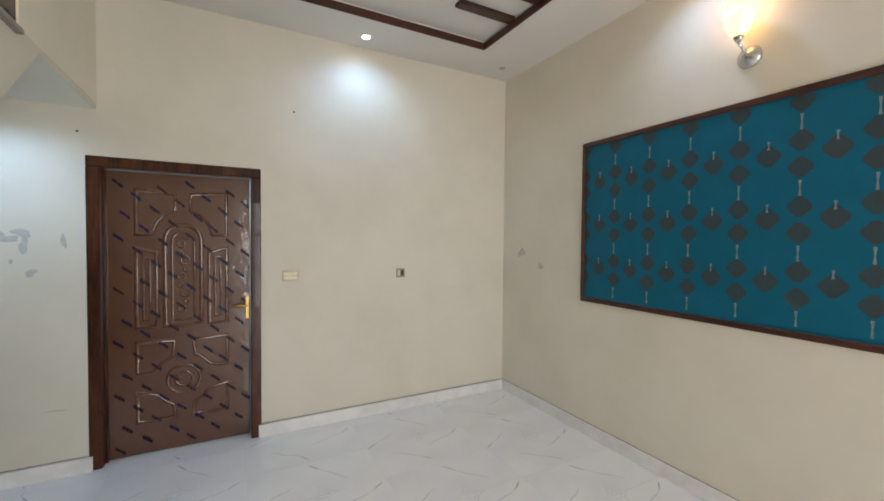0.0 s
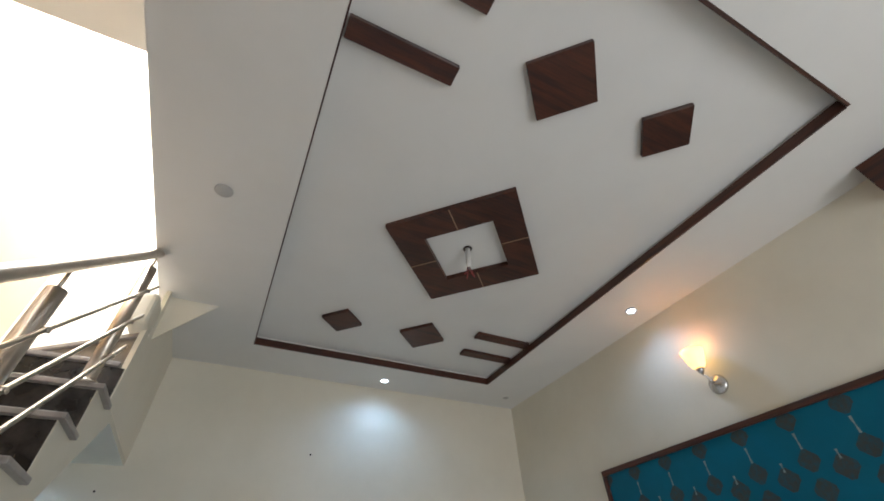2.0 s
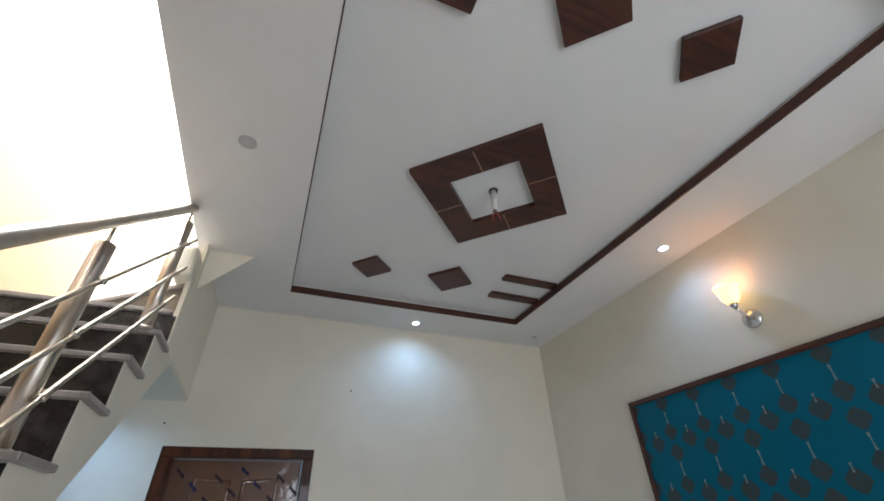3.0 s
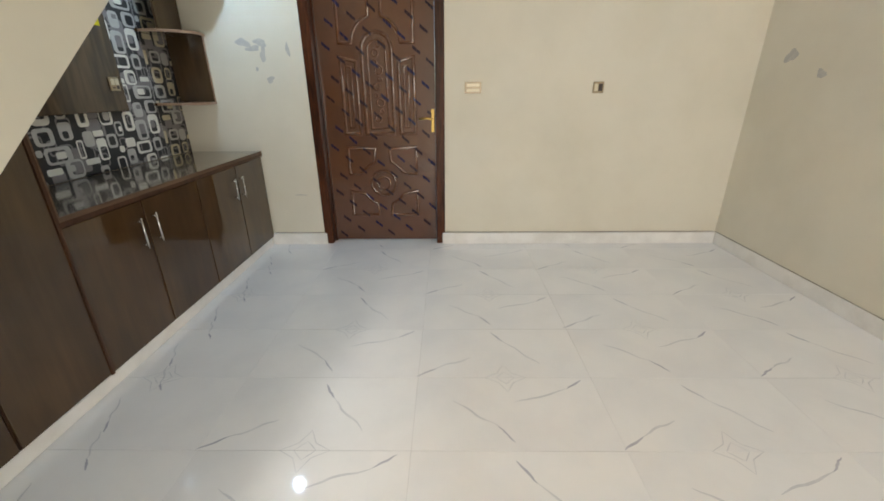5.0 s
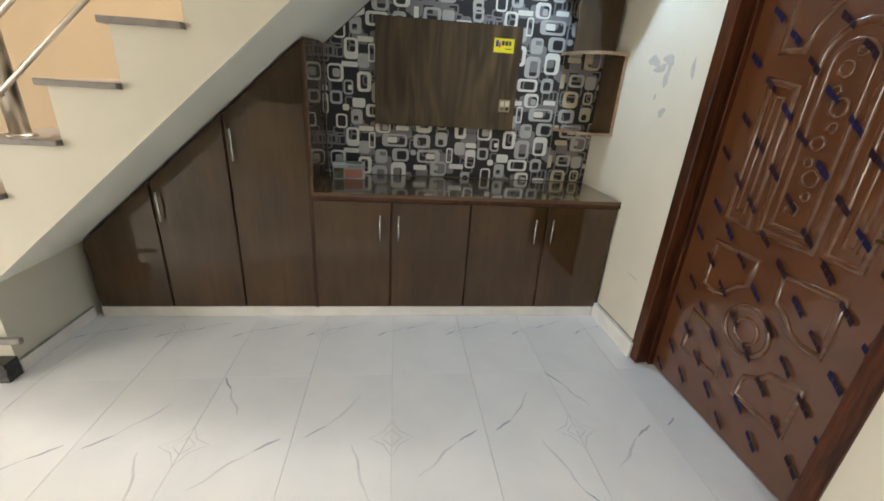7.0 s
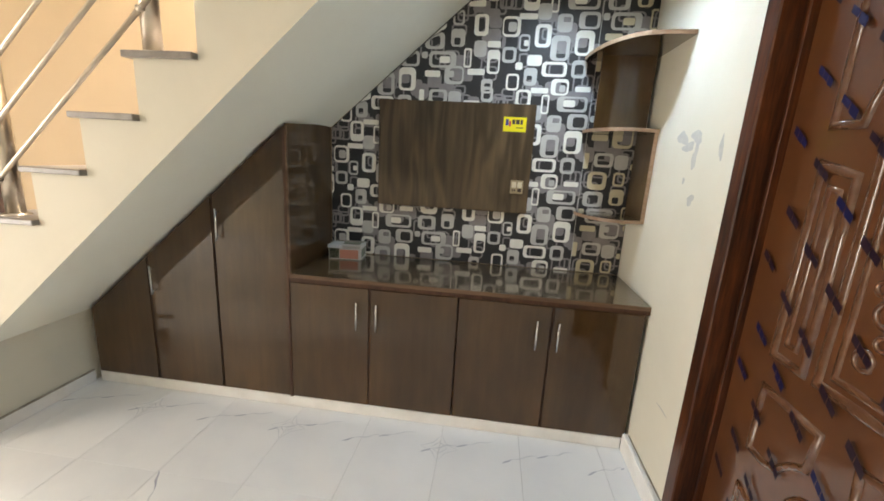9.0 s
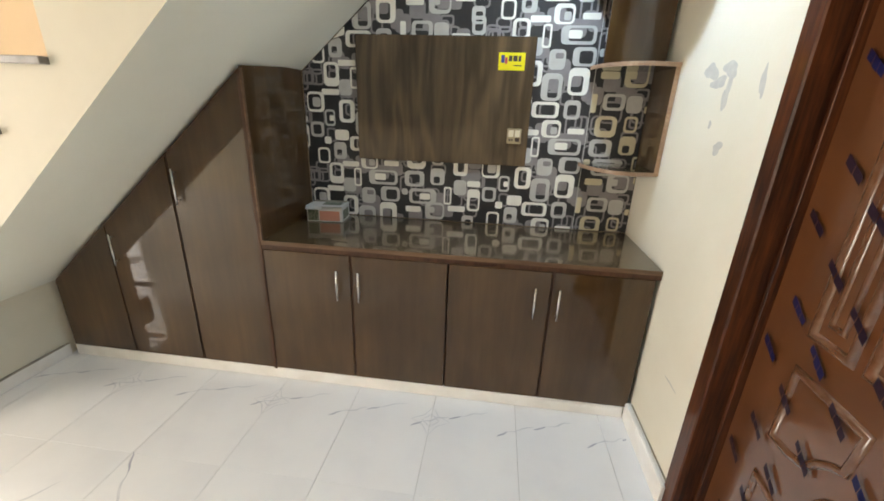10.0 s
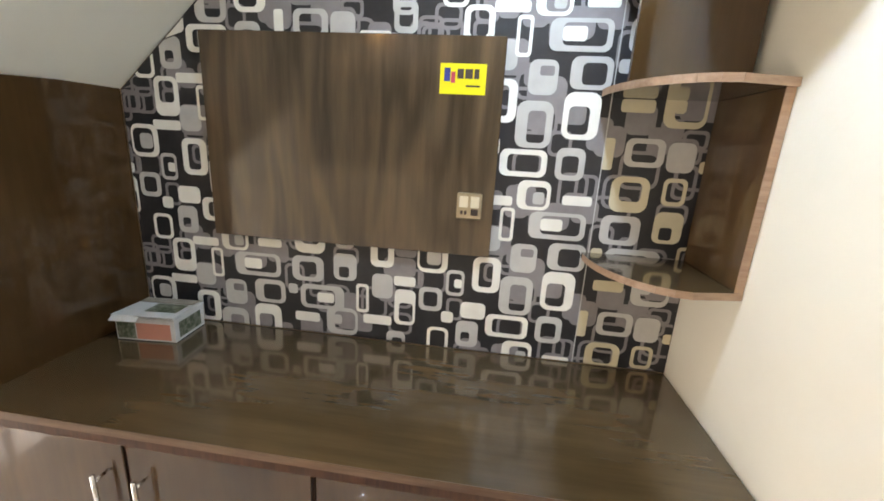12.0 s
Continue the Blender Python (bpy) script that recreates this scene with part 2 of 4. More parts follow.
M["led"] = material("lit_led_lens", (0.9, 0.95, 1.0), 0.3, emit=22.0, emit_color=(0.80, 0.90, 1.0))
M["yellow"] = material("yellow_sticker", (0.80, 0.68, 0.015), 0.4, spots=(0.74, 0.62, 0.01), scale=30)
M["ink_blue"] = material("blue_ink", (0.03, 0.04, 0.24), 0.5)
M["ink_red"] = material("red_ink", (0.48, 0.04, 0.08), 0.5)
M["ink_dark"] = material("dark_ink", (0.05, 0.035, 0.03), 0.5)
M["card"] = material("printed_white_card", (0.60, 0.60, 0.58), 0.45, spots=(0.45, 0.46, 0.45), scale=30)
M["salmon"] = material("salmon_print", (0.56, 0.24, 0.17), 0.5, spots=(0.50, 0.21, 0.15), scale=40)
M["green_print"] = material("dark_green_print", (0.06, 0.08, 0.04), 0.5, spots=(0.30, 0.30, 0.24), scale=60, amount=1.0)
M["film_mark"] = material("violet_film_print", (0.016, 0.007, 0.014), 0.45, spots=(0.035, 0.015, 0.022), scale=60, amount=0.8, spec=0.15)
M["film_blue"] = material("blue_film_print", (0.010, 0.009, 0.045), 0.45, spec=0.15)
M["ground"] = material("concrete_ground", (0.34, 0.32, 0.29), 0.85, spots=(0.27, 0.26, 0.24), scale=3)

# door leaf under clear protective film: brown paint, crumpled glossy coat
m = material("film_wrapped_door_paint", (0.122, 0.041, 0.013), 0.32, spots=(0.080, 0.026, 0.008), scale=4, amount=0.8, coat=1.0, coat_rough=0.05, rough_var=0.1)
nt = m.node_tree
crumple = nt.nodes.new("ShaderNodeTexNoise")
crumple.inputs["Scale"].default_value, crumple.inputs["Detail"].default_value = 9, 5
nt.links.new(nt.nodes["Texture Coordinate"].outputs["Object"], crumple.inputs["Vector"])
bp = nt.nodes.new("ShaderNodeBump")
bp.inputs["Strength"].default_value, bp.inputs["Distance"].default_value = 0.35, 0.012
nt.links.new(crumple.outputs["Fac"], bp.inputs["Height"])
nt.links.new(bp.outputs[0], nt.nodes["Principled BSDF"].inputs["Coat Normal"])
nt.nodes["Principled BSDF"].inputs["Coat IOR"].default_value = 1.6
M["door_leaf"] = m

# the same film where it bridges the pressed ornament: creased and glossy, its glints painted in as paler spots
m = material("creased_film_painted_glints", (0.16, 0.078, 0.042), 0.18, spots=(0.26, 0.165, 0.12), scale=26, amount=0.9, coat=1.0, coat_rough=0.06, grain=0.7, grain_scale=45)
m.node_tree.nodes["Principled BSDF"].inputs["Coat IOR"].default_value = 1.6
M["film_fold"] = material("creased_film_painted_glints", (0.11, 0.040, 0.016), 0.2, spots=(0.17, 0.085, 0.05), scale=26, amount=0.7, coat=1.0, coat_rough=0.06, grain=0.5, grain_scale=45)

# lit frosted glass of the wall lamp
m = material("lit_frosted_glass", (1.0, 0.75, 0.42), 0.4, emit=2.8, emit_color=(1.0, 0.62, 0.20))
nt = m.node_tree
M["shade"] = m


# ---- mesh helpers ----
def finish(name, bm, mat, smooth=False):
    bmesh.ops.recalc_face_normals(bm, faces=bm.faces)
    me = bpy.data.meshes.new(name)
    bm.to_mesh(me)
    bm.free()
    me.materials.append(M[mat] if isinstance(mat, str) else mat)
    if smooth:
        me.polygons.foreach_set("use_smooth", [True] * len(me.polygons))
    return me


def world_place(ob):
    at = Vector((0, 0, 0))
    while ob:
        at += ob.location
        ob = ob.parent
    return at


def part(name, bm, mat, parent, label="", smooth=False, kind=""):
    """One mesh under a thing or a part; its bmesh is in world metres."""
    at = world_place(parent)
    bmesh.ops.translate(bm, vec=-at, verts=bm.verts)
    ob = new(name, finish(name, bm, mat, smooth))
    ob.parent = parent
    return tagged(ob, label=label, kind=kind)


def thing(name, at, label, category, group=""):
    ob = new(name)
    ob.location = at
    ob.empty_display_size = 0.05
    return tagged(ob, label=label, category=category, group=group)


def solid(name, bm, mat, label, category, kind="", at=(0, 0, 0), group="", smooth=False):
    """A thing that is a single mesh; its bmesh is in world metres."""
    bmesh.ops.translate(bm, vec=-Vector(at), verts=bm.verts)
    ob = new(name, finish(name, bm, mat, smooth))
    ob.location = at
    return tagged(ob, label=label, category=category, kind=kind, group=group)


def box(x0, x1, y0, y1, z0, z1, bevel=0.0, bm=None, seg=1):
    own = bm is None
    b = bmesh.new()
    bmesh.ops.create_cube(b, size=1.0)
    bmesh.ops.scale(b, vec=(x1 - x0, y1 - y0, z1 - z0), verts=b.verts)
    bmesh.ops.translate(b, vec=((x0 + x1) / 2, (y0 + y1) / 2, (z0 + z1) / 2), verts=b.verts)
    if bevel:
        bmesh.ops.bevel(b, geom=b.edges[:], offset=bevel, segments=seg, affect="EDGES", profile=0.5)
    if own:
        return b
    join(bm, b)
    return bm


def join(bm, other):
    tmp = bpy.data.meshes.new("tmp")
    other.to_mesh(tmp)
    other.free()
    bm.from_mesh(tmp)
    bpy.data.meshes.remove(tmp)


def prism(points, axis, a, b, bevel=0.0, bm=None):
    """A polygon pushed from a to b along an axis. Points give the two other axes in order."""
    own = bm is None
    w = bmesh.new()

    def p(u, v, t):
        return {"x": (t, u, v), "y": (u, t, v), "z": (u, v, t)}[axis]

    lo = [w.verts.new(p(u, v, a)) for u, v in points]
    hi = [w.verts.new(p(u, v, b)) for u, v in points]
    n = len(points)
    w.faces.new(lo)
    w.faces.new(hi[::-1])
    for i in range(n):
        w.faces.new((lo[i], lo[(i + 1) % n], hi[(i + 1) % n], hi[i]))
    bmesh.ops.recalc_face_normals(w, faces=w.faces)
    if bevel:
        bmesh.ops.bevel(w, geom=w.edges[:], offset=bevel, segments=1, affect="EDGES", profile=0.5)
    if own:
        return w
    join(bm, w)
    return bm


def tube(path, r, n=12, bm=None):
    """A round bar along points."""
    own = bm is None
    w = bmesh.new()
    pts = [Vector(p) for p in path]
    rings = []
    for i, p in enumerate(pts):
        d = ((pts[min(i + 1, len(pts) - 1)] - p).normalized() + (p - pts[max(i - 1, 0)]).normalized()).normalized()
        up = Vector((0, 0, 1)) if abs(d.z) < 0.9 else Vector((1, 0, 0))
        u = d.cross(up).normalized()
        v = d.cross(u).normalized()
        rings.append([w.verts.new(p + r * (math.cos(2 * math.pi * k / n) * u + math.sin(2 * math.pi * k / n) * v)) for k in range(n)])
    for a, b in zip(rings, rings[1:]):
        for k in range(n):
            w.faces.new((a[k], a[(k + 1) % n], b[(k + 1) % n], b[k]))
    w.faces.new(rings[0])
    w.faces.new(rings[-1][::-1])
    if own:
        return w
    join(bm, w)
    return bm


def lathe(profile, centre, n=28, axis="z", bm=None):
    """Radii and heights turned about an axis through the centre."""
    own = bm is None
    w = bmesh.new()
    c = Vector(centre)
    rings = []
    for r, h in profile:
        ring = []
        for k in range(n):
            a = 2 * math.pi * k / n
            p = (r * math.cos(a), r * math.sin(a), h)
            if axis == "x":
                p = (h, r * math.cos(a), r * math.sin(a))
            elif axis == "y":
                p = (r * math.cos(a), h, r * math.sin(a))
            ring.append(w.verts.new(c + Vector(p)))
        rings.append(ring)
    for a, b in zip(rings, rings[1:]):
        for k in range(n):
            w.faces.new((a[k], a[(k + 1) % n], b[(k + 1) % n], b[k]))
    if own:
        return w
    join(bm, w)
    return bm


def moulding(points, y, width, height, bm):
    """A raised rounded bead along a closed outline in the plane y, standing towards -y."""
    n = len(points)
    prof = [(-0.5, 0.0), (-0.42, 0.55), (-0.2, 0.95), (0.2, 0.95), (0.42, 0.55), (0.5, 0.0)]
    loops = []
    for i in range(n):
        p, a, b = Vector(points[i]), Vector(points[i - 1]), Vector(points[(i + 1) % n])
        d1, d2 = (p - a).normalized(), (b - p).normalized()
        n1, n2 = Vector((-d1.y, d1.x)), Vector((-d2.y, d2.x))
        nn = (n1 + n2).normalized()
        k = 1.0 / max(0.45, nn.dot(n1))
        loops.append([bm.verts.new((p.x + nn.x * o * width * k, y - h * height * 0.75, p.y + nn.y * o * width * k)) for o, h in prof])
    for i in range(n):
        a, b = loops[i], loops[(i + 1) % n]
        for j in range(len(prof) - 1):
            bm.faces.new((a[j], b[j], b[j + 1], a[j + 1]))


# ---- the room's shell ----
XE, XA, XF = 2.43, -2.0, -1.45            # east wall, alcove's back wall, cabinet fronts
YN, YS = 3.2, -2.8                        # north and south walls
ZC, ZT, ZR = 3.25, 3.32, 6.0              # ceiling border, recessed field, top of the stair shaft
T = 0.14
DX0, DX1, DZ = -0.985, 0.075, 2.12        # door frame's outside
TX0, TX1, TY0, TY1 = -0.345, 1.84, -0.53, 2.722

w = box(XA - T, DX0, YN, YN + T, 0, ZR)
box(DX1, XE + T, YN, YN + T, 0, ZR, bm=w)
box(DX0, DX1, YN, YN + T, DZ, ZR, bm=w)
solid("wall_north", w, "wall", "cream painted plaster wall with a doorway", "wall", "structure")
solid("wall_east", box(XE, XE + T, YS - T, YN, 0, ZR), "wall", "cream painted plaster wall behind the teal panel", "wall", "structure")
w = box(XA - T, XA, YS - T, -1.90, 0, ZR)
box(XA - T, XA, -0.99, YN, 0, ZR, bm=w)
box(XA - T, XA, -1.90, -0.99, 2.1, ZR, bm=w)
solid("wall_west", w, "stairwall", "peach painted stairwell wall", "wall", "structure")
OX0, OX1, OZ = 0.25, 2.05, 2.4            # front opening
w = box(XA - T, OX0, YS - T, YS, 0, ZR)
box(OX1, XE, YS - T, YS, 0, ZR, bm=w)
box(OX0, OX1, YS - T, YS, OZ, ZR, bm=w)
solid("wall_south", w, "wall", "cream painted plaster wall with a wide front opening", "wall", "structure")
solid("floor", box(XA - T, XE + T, YS - T, YN + T, -0.15, -0.006), "grout", "grey grouted screed under white tiles", "floor", "structure")
solid("ground", box(-60, 60, -80, 60, -0.35, -0.16), "ground", "bare concrete ground outside", "ground", "structure")
w = bmesh.new()
for x0, x1, z0, z1 in ((OX0, OX0 + 0.07, 0, OZ), (OX1 - 0.07, OX1, 0, OZ), (1.10, 1.19, 0, OZ - 0.07), (OX0 + 0.07, OX1 - 0.07, OZ - 0.07, OZ),
                       (OX0 + 0.07, 1.10, 0.86, 0.93), (1.19, OX1 - 0.07, 0.86, 0.93), (OX0 + 0.07, 1.10, 1.62, 1.69), (1.19, OX1 - 0.07, 1.62, 1.69)):
    box(x0, x1, YS - 0.045, YS - 0.005, z0, z1, bm=w)
solid("window_1", w, "mahogany", "brown wooden frame with bars in the front opening", "window", "structure")
# unseen slab, added only to keep direct sun out of the front opening
solid("canopy", box(-0.6, 2.9, -5.2, YS - T - 0.001, 2.46, 2.56), "white", "unseen slab added over the front opening to hold off the sun", "canopy", "structure")
solid("backdrop", box(-6, 8, -9.2, -9.0, -0.15, 2.6), "wall", "pale boundary wall outside the front opening", "wall", "structure")

# ceiling: a border with a rectangular recess
w = box(-1.0, TX0, YS, YN, ZC, ZC + 0.14)
box(TX1, XE, YS, YN, ZC, ZC + 0.14, bm=w)
box(TX0, TX1, TY1, YN, ZC, ZC + 0.14, bm=w)
box(TX0, TX1, YS, TY0, ZC, ZC + 0.14, bm=w)
box(XA, -1.0, YS, 0.2, ZC, ZC + 0.14, bm=w)
box(TX0 + 0.0005, TX1 - 0.0005, TY0 + 0.0005, TY1 - 0.0005, ZT, ZT + 0.1, bm=w)
solid("ceiling", w, "white", "white plaster ceiling with a recessed field", "ceiling", "structure")
w = box(-1.0, -0.9, 0.2, YN, ZC + 0.14, ZR)
box(XA, -1.0, 0.1, 0.2, ZC + 0.14, ZR, bm=w)
solid("wall_shaft", w, "white", "white plaster walls of the stair shaft", "wall", "structure")
solid("beam", box(XA, -1.0, 0.55, 0.95, 3.9, 4.2), "white", "plastered beam across the stair shaft", "beam", "structure")
w = box(XA - T, -0.9, YS - T, 0.6, ZR, ZR + 0.12)
box(-0.9, XE + T, YS - T, YN + T, ZR, ZR + 0.12, bm=w)
solid("roof", w, "white", "roof slab with the open stair shaft", "roof", "structure")
# closing wall beside the landing, and the haunch under the ceiling
solid("wall_landing", prism([(2.085, 2.46), (3.1995, 2.46), (3.1995, 3.2495), (2.2, 3.2495), (2.2, 2.9), (2.085, 2.9)], "x", -0.948, -0.922), "wall",
      "cream plaster wall closing the landing", "wall", "structure")
solid("wall_haunch", prism([(-0.9215, ZC - 0.0005), (-0.63, ZC - 0.0005), (-0.9215, 2.93)], "y", 2.27, 2.28), "wall", "plastered haunch between landing wall and ceiling", "wall", "structure")

# brown trim round the recess on three sides; the west side has a thin dark strip for its shadow line
def trim_run(name, bm, mat):
    tagged(new(name, finish(name, bm, mat)), label="mahogany strip edging the ceiling recess, on the west a thin stand-in for a shadow line", category="trim", kind="structure")

trim_run("trim", box(TX0, TX1, TY1 - 0.012, TY1 + 0.004, ZC - 0.005, ZC + 0.054, 0.002), "mahogany")
trim_run("trim", box(TX0, TX1, TY0 - 0.004, TY0 + 0.012, ZC - 0.005, ZC + 0.054, 0.002), "mahogany")
trim_run("trim", box(TX1 - 0.012, TX1 + 0.004, TY0 + 0.013, TY1 - 0.013, ZC - 0.005, ZC + 0.054, 0.002), "mahogany_y")
# no trim on this side: a dark strip drawn in place of shade
trim_run("trim", box(TX0 + 0.001, TX0 + 0.008, TY0 + 0.013, TY1 - 0.013, ZC + 0.001, ZC + 0.016, 0.001), "mahogany_y")


# skirting
def skirting(bm, joint=None):
    b = tagged(new("baseboard", finish("baseboard", bm, "skirting")), label="white marble skirting strip", category="skirting", kind="structure")
    if joint:
        part("dusty_joint", box(*joint), "dust", b, "grey dusty joint line")

skirting(box(XF + 0.012, DX0 + 0.022, YN - 0.030, YN - 0.013, 0, 0.10, 0.003), (XF + 0.03, DX0 - 0.003, YN - 0.006, YN - 0.0005, 0.1003, 0.1045))
skirting(box(DX1 - 0.022, XE - 0.014, YN - 0.030, YN - 0.013, 0, 0.10, 0.003), (DX1 + 0.003, XE - 0.02, YN - 0.006, YN - 0.0005, 0.1003, 0.1045))
skirting(box(XE - 0.013, XE, YS + 0.01, YN - 0.031, 0, 0.10, 0.003), (XE - 0.006, XE - 0.0005, YS + 0.02, YN - 0.01, 0.1003, 0.1045))
for x0, x1 in ((XF + 0.012, DX0 - 0.001), (DX1 + 0.001, XE - 0.001)):     # mortar bed behind the strip
    solid("baseboard", box(x0, x1, YN - 0.0125, YN, 0, 0.098), "skirting", "mortar bed behind the skirting strip", "skirting", "structure")
skirting(box(XF - 0.02, XF + 0.011, 0.085, YN - 0.032, 0, 0.068, 0.003))
skirting(box(XF + 0.012, -0.93, 0.0405, 0.054, 0, 0.068, 0.003), (XF + 0.014, -0.932, 0.0405, 0.052, 0.0683, 0.075))


# ---- staircase ----
RISE, GOING = 0.2225, 0.262
XO = -0.925                               # outer face of the flight


def riser_y(k):
    return 0.245 + GOING * (k - 5)

def soffit_z(y):
    return 0.522 + 0.873 * (y - 0.11)

prof = [(riser_y(1), 0.0)]
for k in range(1, 12):
    prof += [(riser_y(k), RISE * k - 0.024), (riser_y(k + 1), RISE * k - 0.024)]
prof += [(riser_y(12), RISE * 12 - 0.03), (YN, RISE * 12 - 0.03), (YN, 2.43), (2.29, 2.43), (0.04, soffit_z(0.04)), (0.04, 0.0)]
stair = thing("staircase", (-1.45, 0.0, 0.0), "plastered stair flight with grey treads and black marble risers", "staircase")
flight = prism(prof, "x", XA + 0.001, XO)
for v in flight.verts:                    # the underside hangs a little lower along its outer edge
    if v.co.x > XO - 0.001 and ((abs(v.co.y - 2.29) < 0.001 and v.co.z < 2.45) or (abs(v.co.y - 0.04) < 0.001 and v.co.z > 0.1)):
        v.co.z -= 0.005 if v.co.y < 1 else 0.0
        v.co.y += 0.005 if v.co.y > 1 else 0.0
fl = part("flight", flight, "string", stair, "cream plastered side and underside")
# downward faces take the lightened copy in place of bounced light
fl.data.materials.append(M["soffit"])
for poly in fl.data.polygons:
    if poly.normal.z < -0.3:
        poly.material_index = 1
for k in range(1, 13):
    y0 = riser_y(k) - 0.028
    y1 = riser_y(k + 1) - 0.006 if k < 12 else 2.9
    tread = box(XA + 0.002, -0.90 if k < 12 else -0.952, y0, y1, RISE * k - 0.024, RISE * k, 0.004, seg=2)
    part("tread", tread, "granite_grey", stair, "grey granite slab" if k == 1 else "")
    part("riser", box(XA + 0.002, XO - 0.003, riser_y(k) - 0.003, riser_y(k) + 0.002, RISE * (k - 1) + 0.001, RISE * k - 0.025, 0.002), "granite_black", stair,
         "polished black marble slab" if k == 1 else "")
# the lowest tread is wider and comes out past the side wall; the low black block stands for an unidentified object
part("starter_block", box(XO + 0.001, -0.850, riser_y(1), 0.050, 0.001, 0.10), "granite_black", stair, "low black block of unknown nature beside the lowest step")
part("starter_tread", box(-0.8995, -0.875, riser_y(1) - 0.028, 0.13, RISE - 0.03, RISE, 0.005, seg=2), "granite_grey", stair)
# winder above the landing
part("riser", prism([(-0.952, 2.14), (-0.952, 2.16), (XA + 0.002, 2.94), (XA + 0.002, 2.92)], "z", RISE * 12 + 0.001, RISE * 13 - 0.03), "granite_dusty", stair)
part("tread", prism([(-0.952, 2.115), (-0.952, 3.19), (XA + 0.002, 3.19), (XA + 0.002, 2.895)], "z", RISE * 13 - 0.029, RISE * 13, 0.004), "granite_grey", stair)
solid("curb_wall", box(-1.03, -0.916, 1.99, 2.198, 2.885, 3.10, 0.035, seg=3), "string", "short rounded plaster curb on the landing edge", "curb", "structure")

# railing
rail = thing("stair_railing", (-0.97, 0.3, RISE * 5), "polished steel railing with round posts and three thin rods", "railing")


def rail_z(y):
    return 2.24 + 0.885 * (y - 0.67)

part("handrail", tube([(-0.985, -0.55, rail_z(-0.55)), (-0.985, 1.84, rail_z(1.84))], 0.028, 18), "steel", rail, "round steel handrail", smooth=True)
for z in (1.965, 1.765, 1.57):
    part("rod", tube([(-0.943, -0.62, z + 0.885 * (-0.62 - 0.66)), (-0.943, 1.95, z + 0.885 * (1.95 - 0.66))], 0.0095, 10), "steel", rail, smooth=True)
for k, y in ((2, -0.48), (5, 0.32), (8, 1.065), (11, 1.815)):
    z0 = RISE * k
    p = tube([(-0.985, y, z0 + 0.001), (-0.985, y, rail_z(y) - 0.12)], 0.033, 18)
    post = part("post", p, "steel", rail, "round steel post" if k == 2 else "", smooth=True)
    part("base_flange", lathe([(0.0, 0.012), (0.038, 0.012), (0.050, 0.006), (0.052, 0.0), (0.0, 0.0)], (-0.985, y, z0), 20), "steel", post, smooth=True)
    part("pin", tube([(-0.985, y, rail_z(y) - 0.125), (-0.985, y, rail_z(y) - 0.02)], 0.007, 8), "steel", post, smooth=True)
    for z in (1.965, 1.765, 1.57):
        zz = z + 0.885 * (y - 0.66)
        part("clamp", tube([(-0.975, y, zz), (-0.930, y, zz)], 0.011, 10), "steel", post, smooth=True)


# ---- cabinets ----
def cabinet_top(y):
    return 0.485 + 0.876 * (y - 0.09)


def handle(parent, y, z0, z1):
    h = bmesh.new()
    x = XF + 0.045
    tube([(x, y, z0), (x, y, z1)], 0.0055, 10, h)
    for z in (z0 + 0.018, z1 - 0.018):
        tube([(XF + 0.015, y, z), (x, y, z)], 0.004, 8, h)
    part("handle", h, "chrome", parent, "slim chrome bar handle", smooth=True)


def tall_unit(y0, y1, hy, hz):
    c = thing("tall_cabinet", (-1.72, (y0 + y1) / 2, 0.068), "dark walnut laminate cabinet, its top sloping under the stair", "cabinet", "cabinets under the stair")
    g = 0.006
    body = [(y0 + 0.002, 0.07), (y1 - 0.002, 0.07), (y1 - 0.002, cabinet_top(y1) - 0.002), (y0 + 0.002, cabinet_top(y0) - 0.004)]
    part("body", prism(body, "x", -1.90, XF + 0.010), "carcass", c, "red-brown carcass edge")
    door = [(y0 + g, 0.074), (y1 - g, 0.074), (y1 - g, cabinet_top(y1 - g) - 0.016), (y0 + g, cabinet_top(y0 + g) - 0.016)]
    d = part("door", prism(door, "x", XF + 0.0105, XF + 0.0175, 0.0015), "laminate", c, "glossy walnut laminate door")
    if hy:
        handle(d, hy, *hz)


tall_unit(0.09, 0.497, None, None)
tall_unit(0.497, 0.915, 0.535, (0.62, 0.785))
tall_unit(0.915, 1.335, 0.955, (0.965, 1.135))


def base_unit(y0, ym, y1, h0, h1):
    c = thing("base_cabinet", (-1.72, (y0 + y1) / 2, 0.068), "dark walnut laminate base cabinet with two doors", "cabinet", "cabinets under the worktop")
    part("body", box(-1.90, XF + 0.010, y0 + 0.002, y1 - 0.002, 0.07, 0.772), "carcass", c, "red-brown carcass edge")
    for a, b, hy in ((y0, ym, h0), (ym, y1, h1)):
        d = part("door", box(XF + 0.0105, XF + 0.0175, a + 0.006, b - 0.006, 0.074, 0.762, 0.0015), "laminate", c, "glossy walnut laminate door")
        handle(d, hy, 0.535, 0.69)


base_unit(1.337, 1.79, 2.262, 1.725, 1.833)
base_unit(2.262, 2.742, 3.185, 2.668, 2.775)

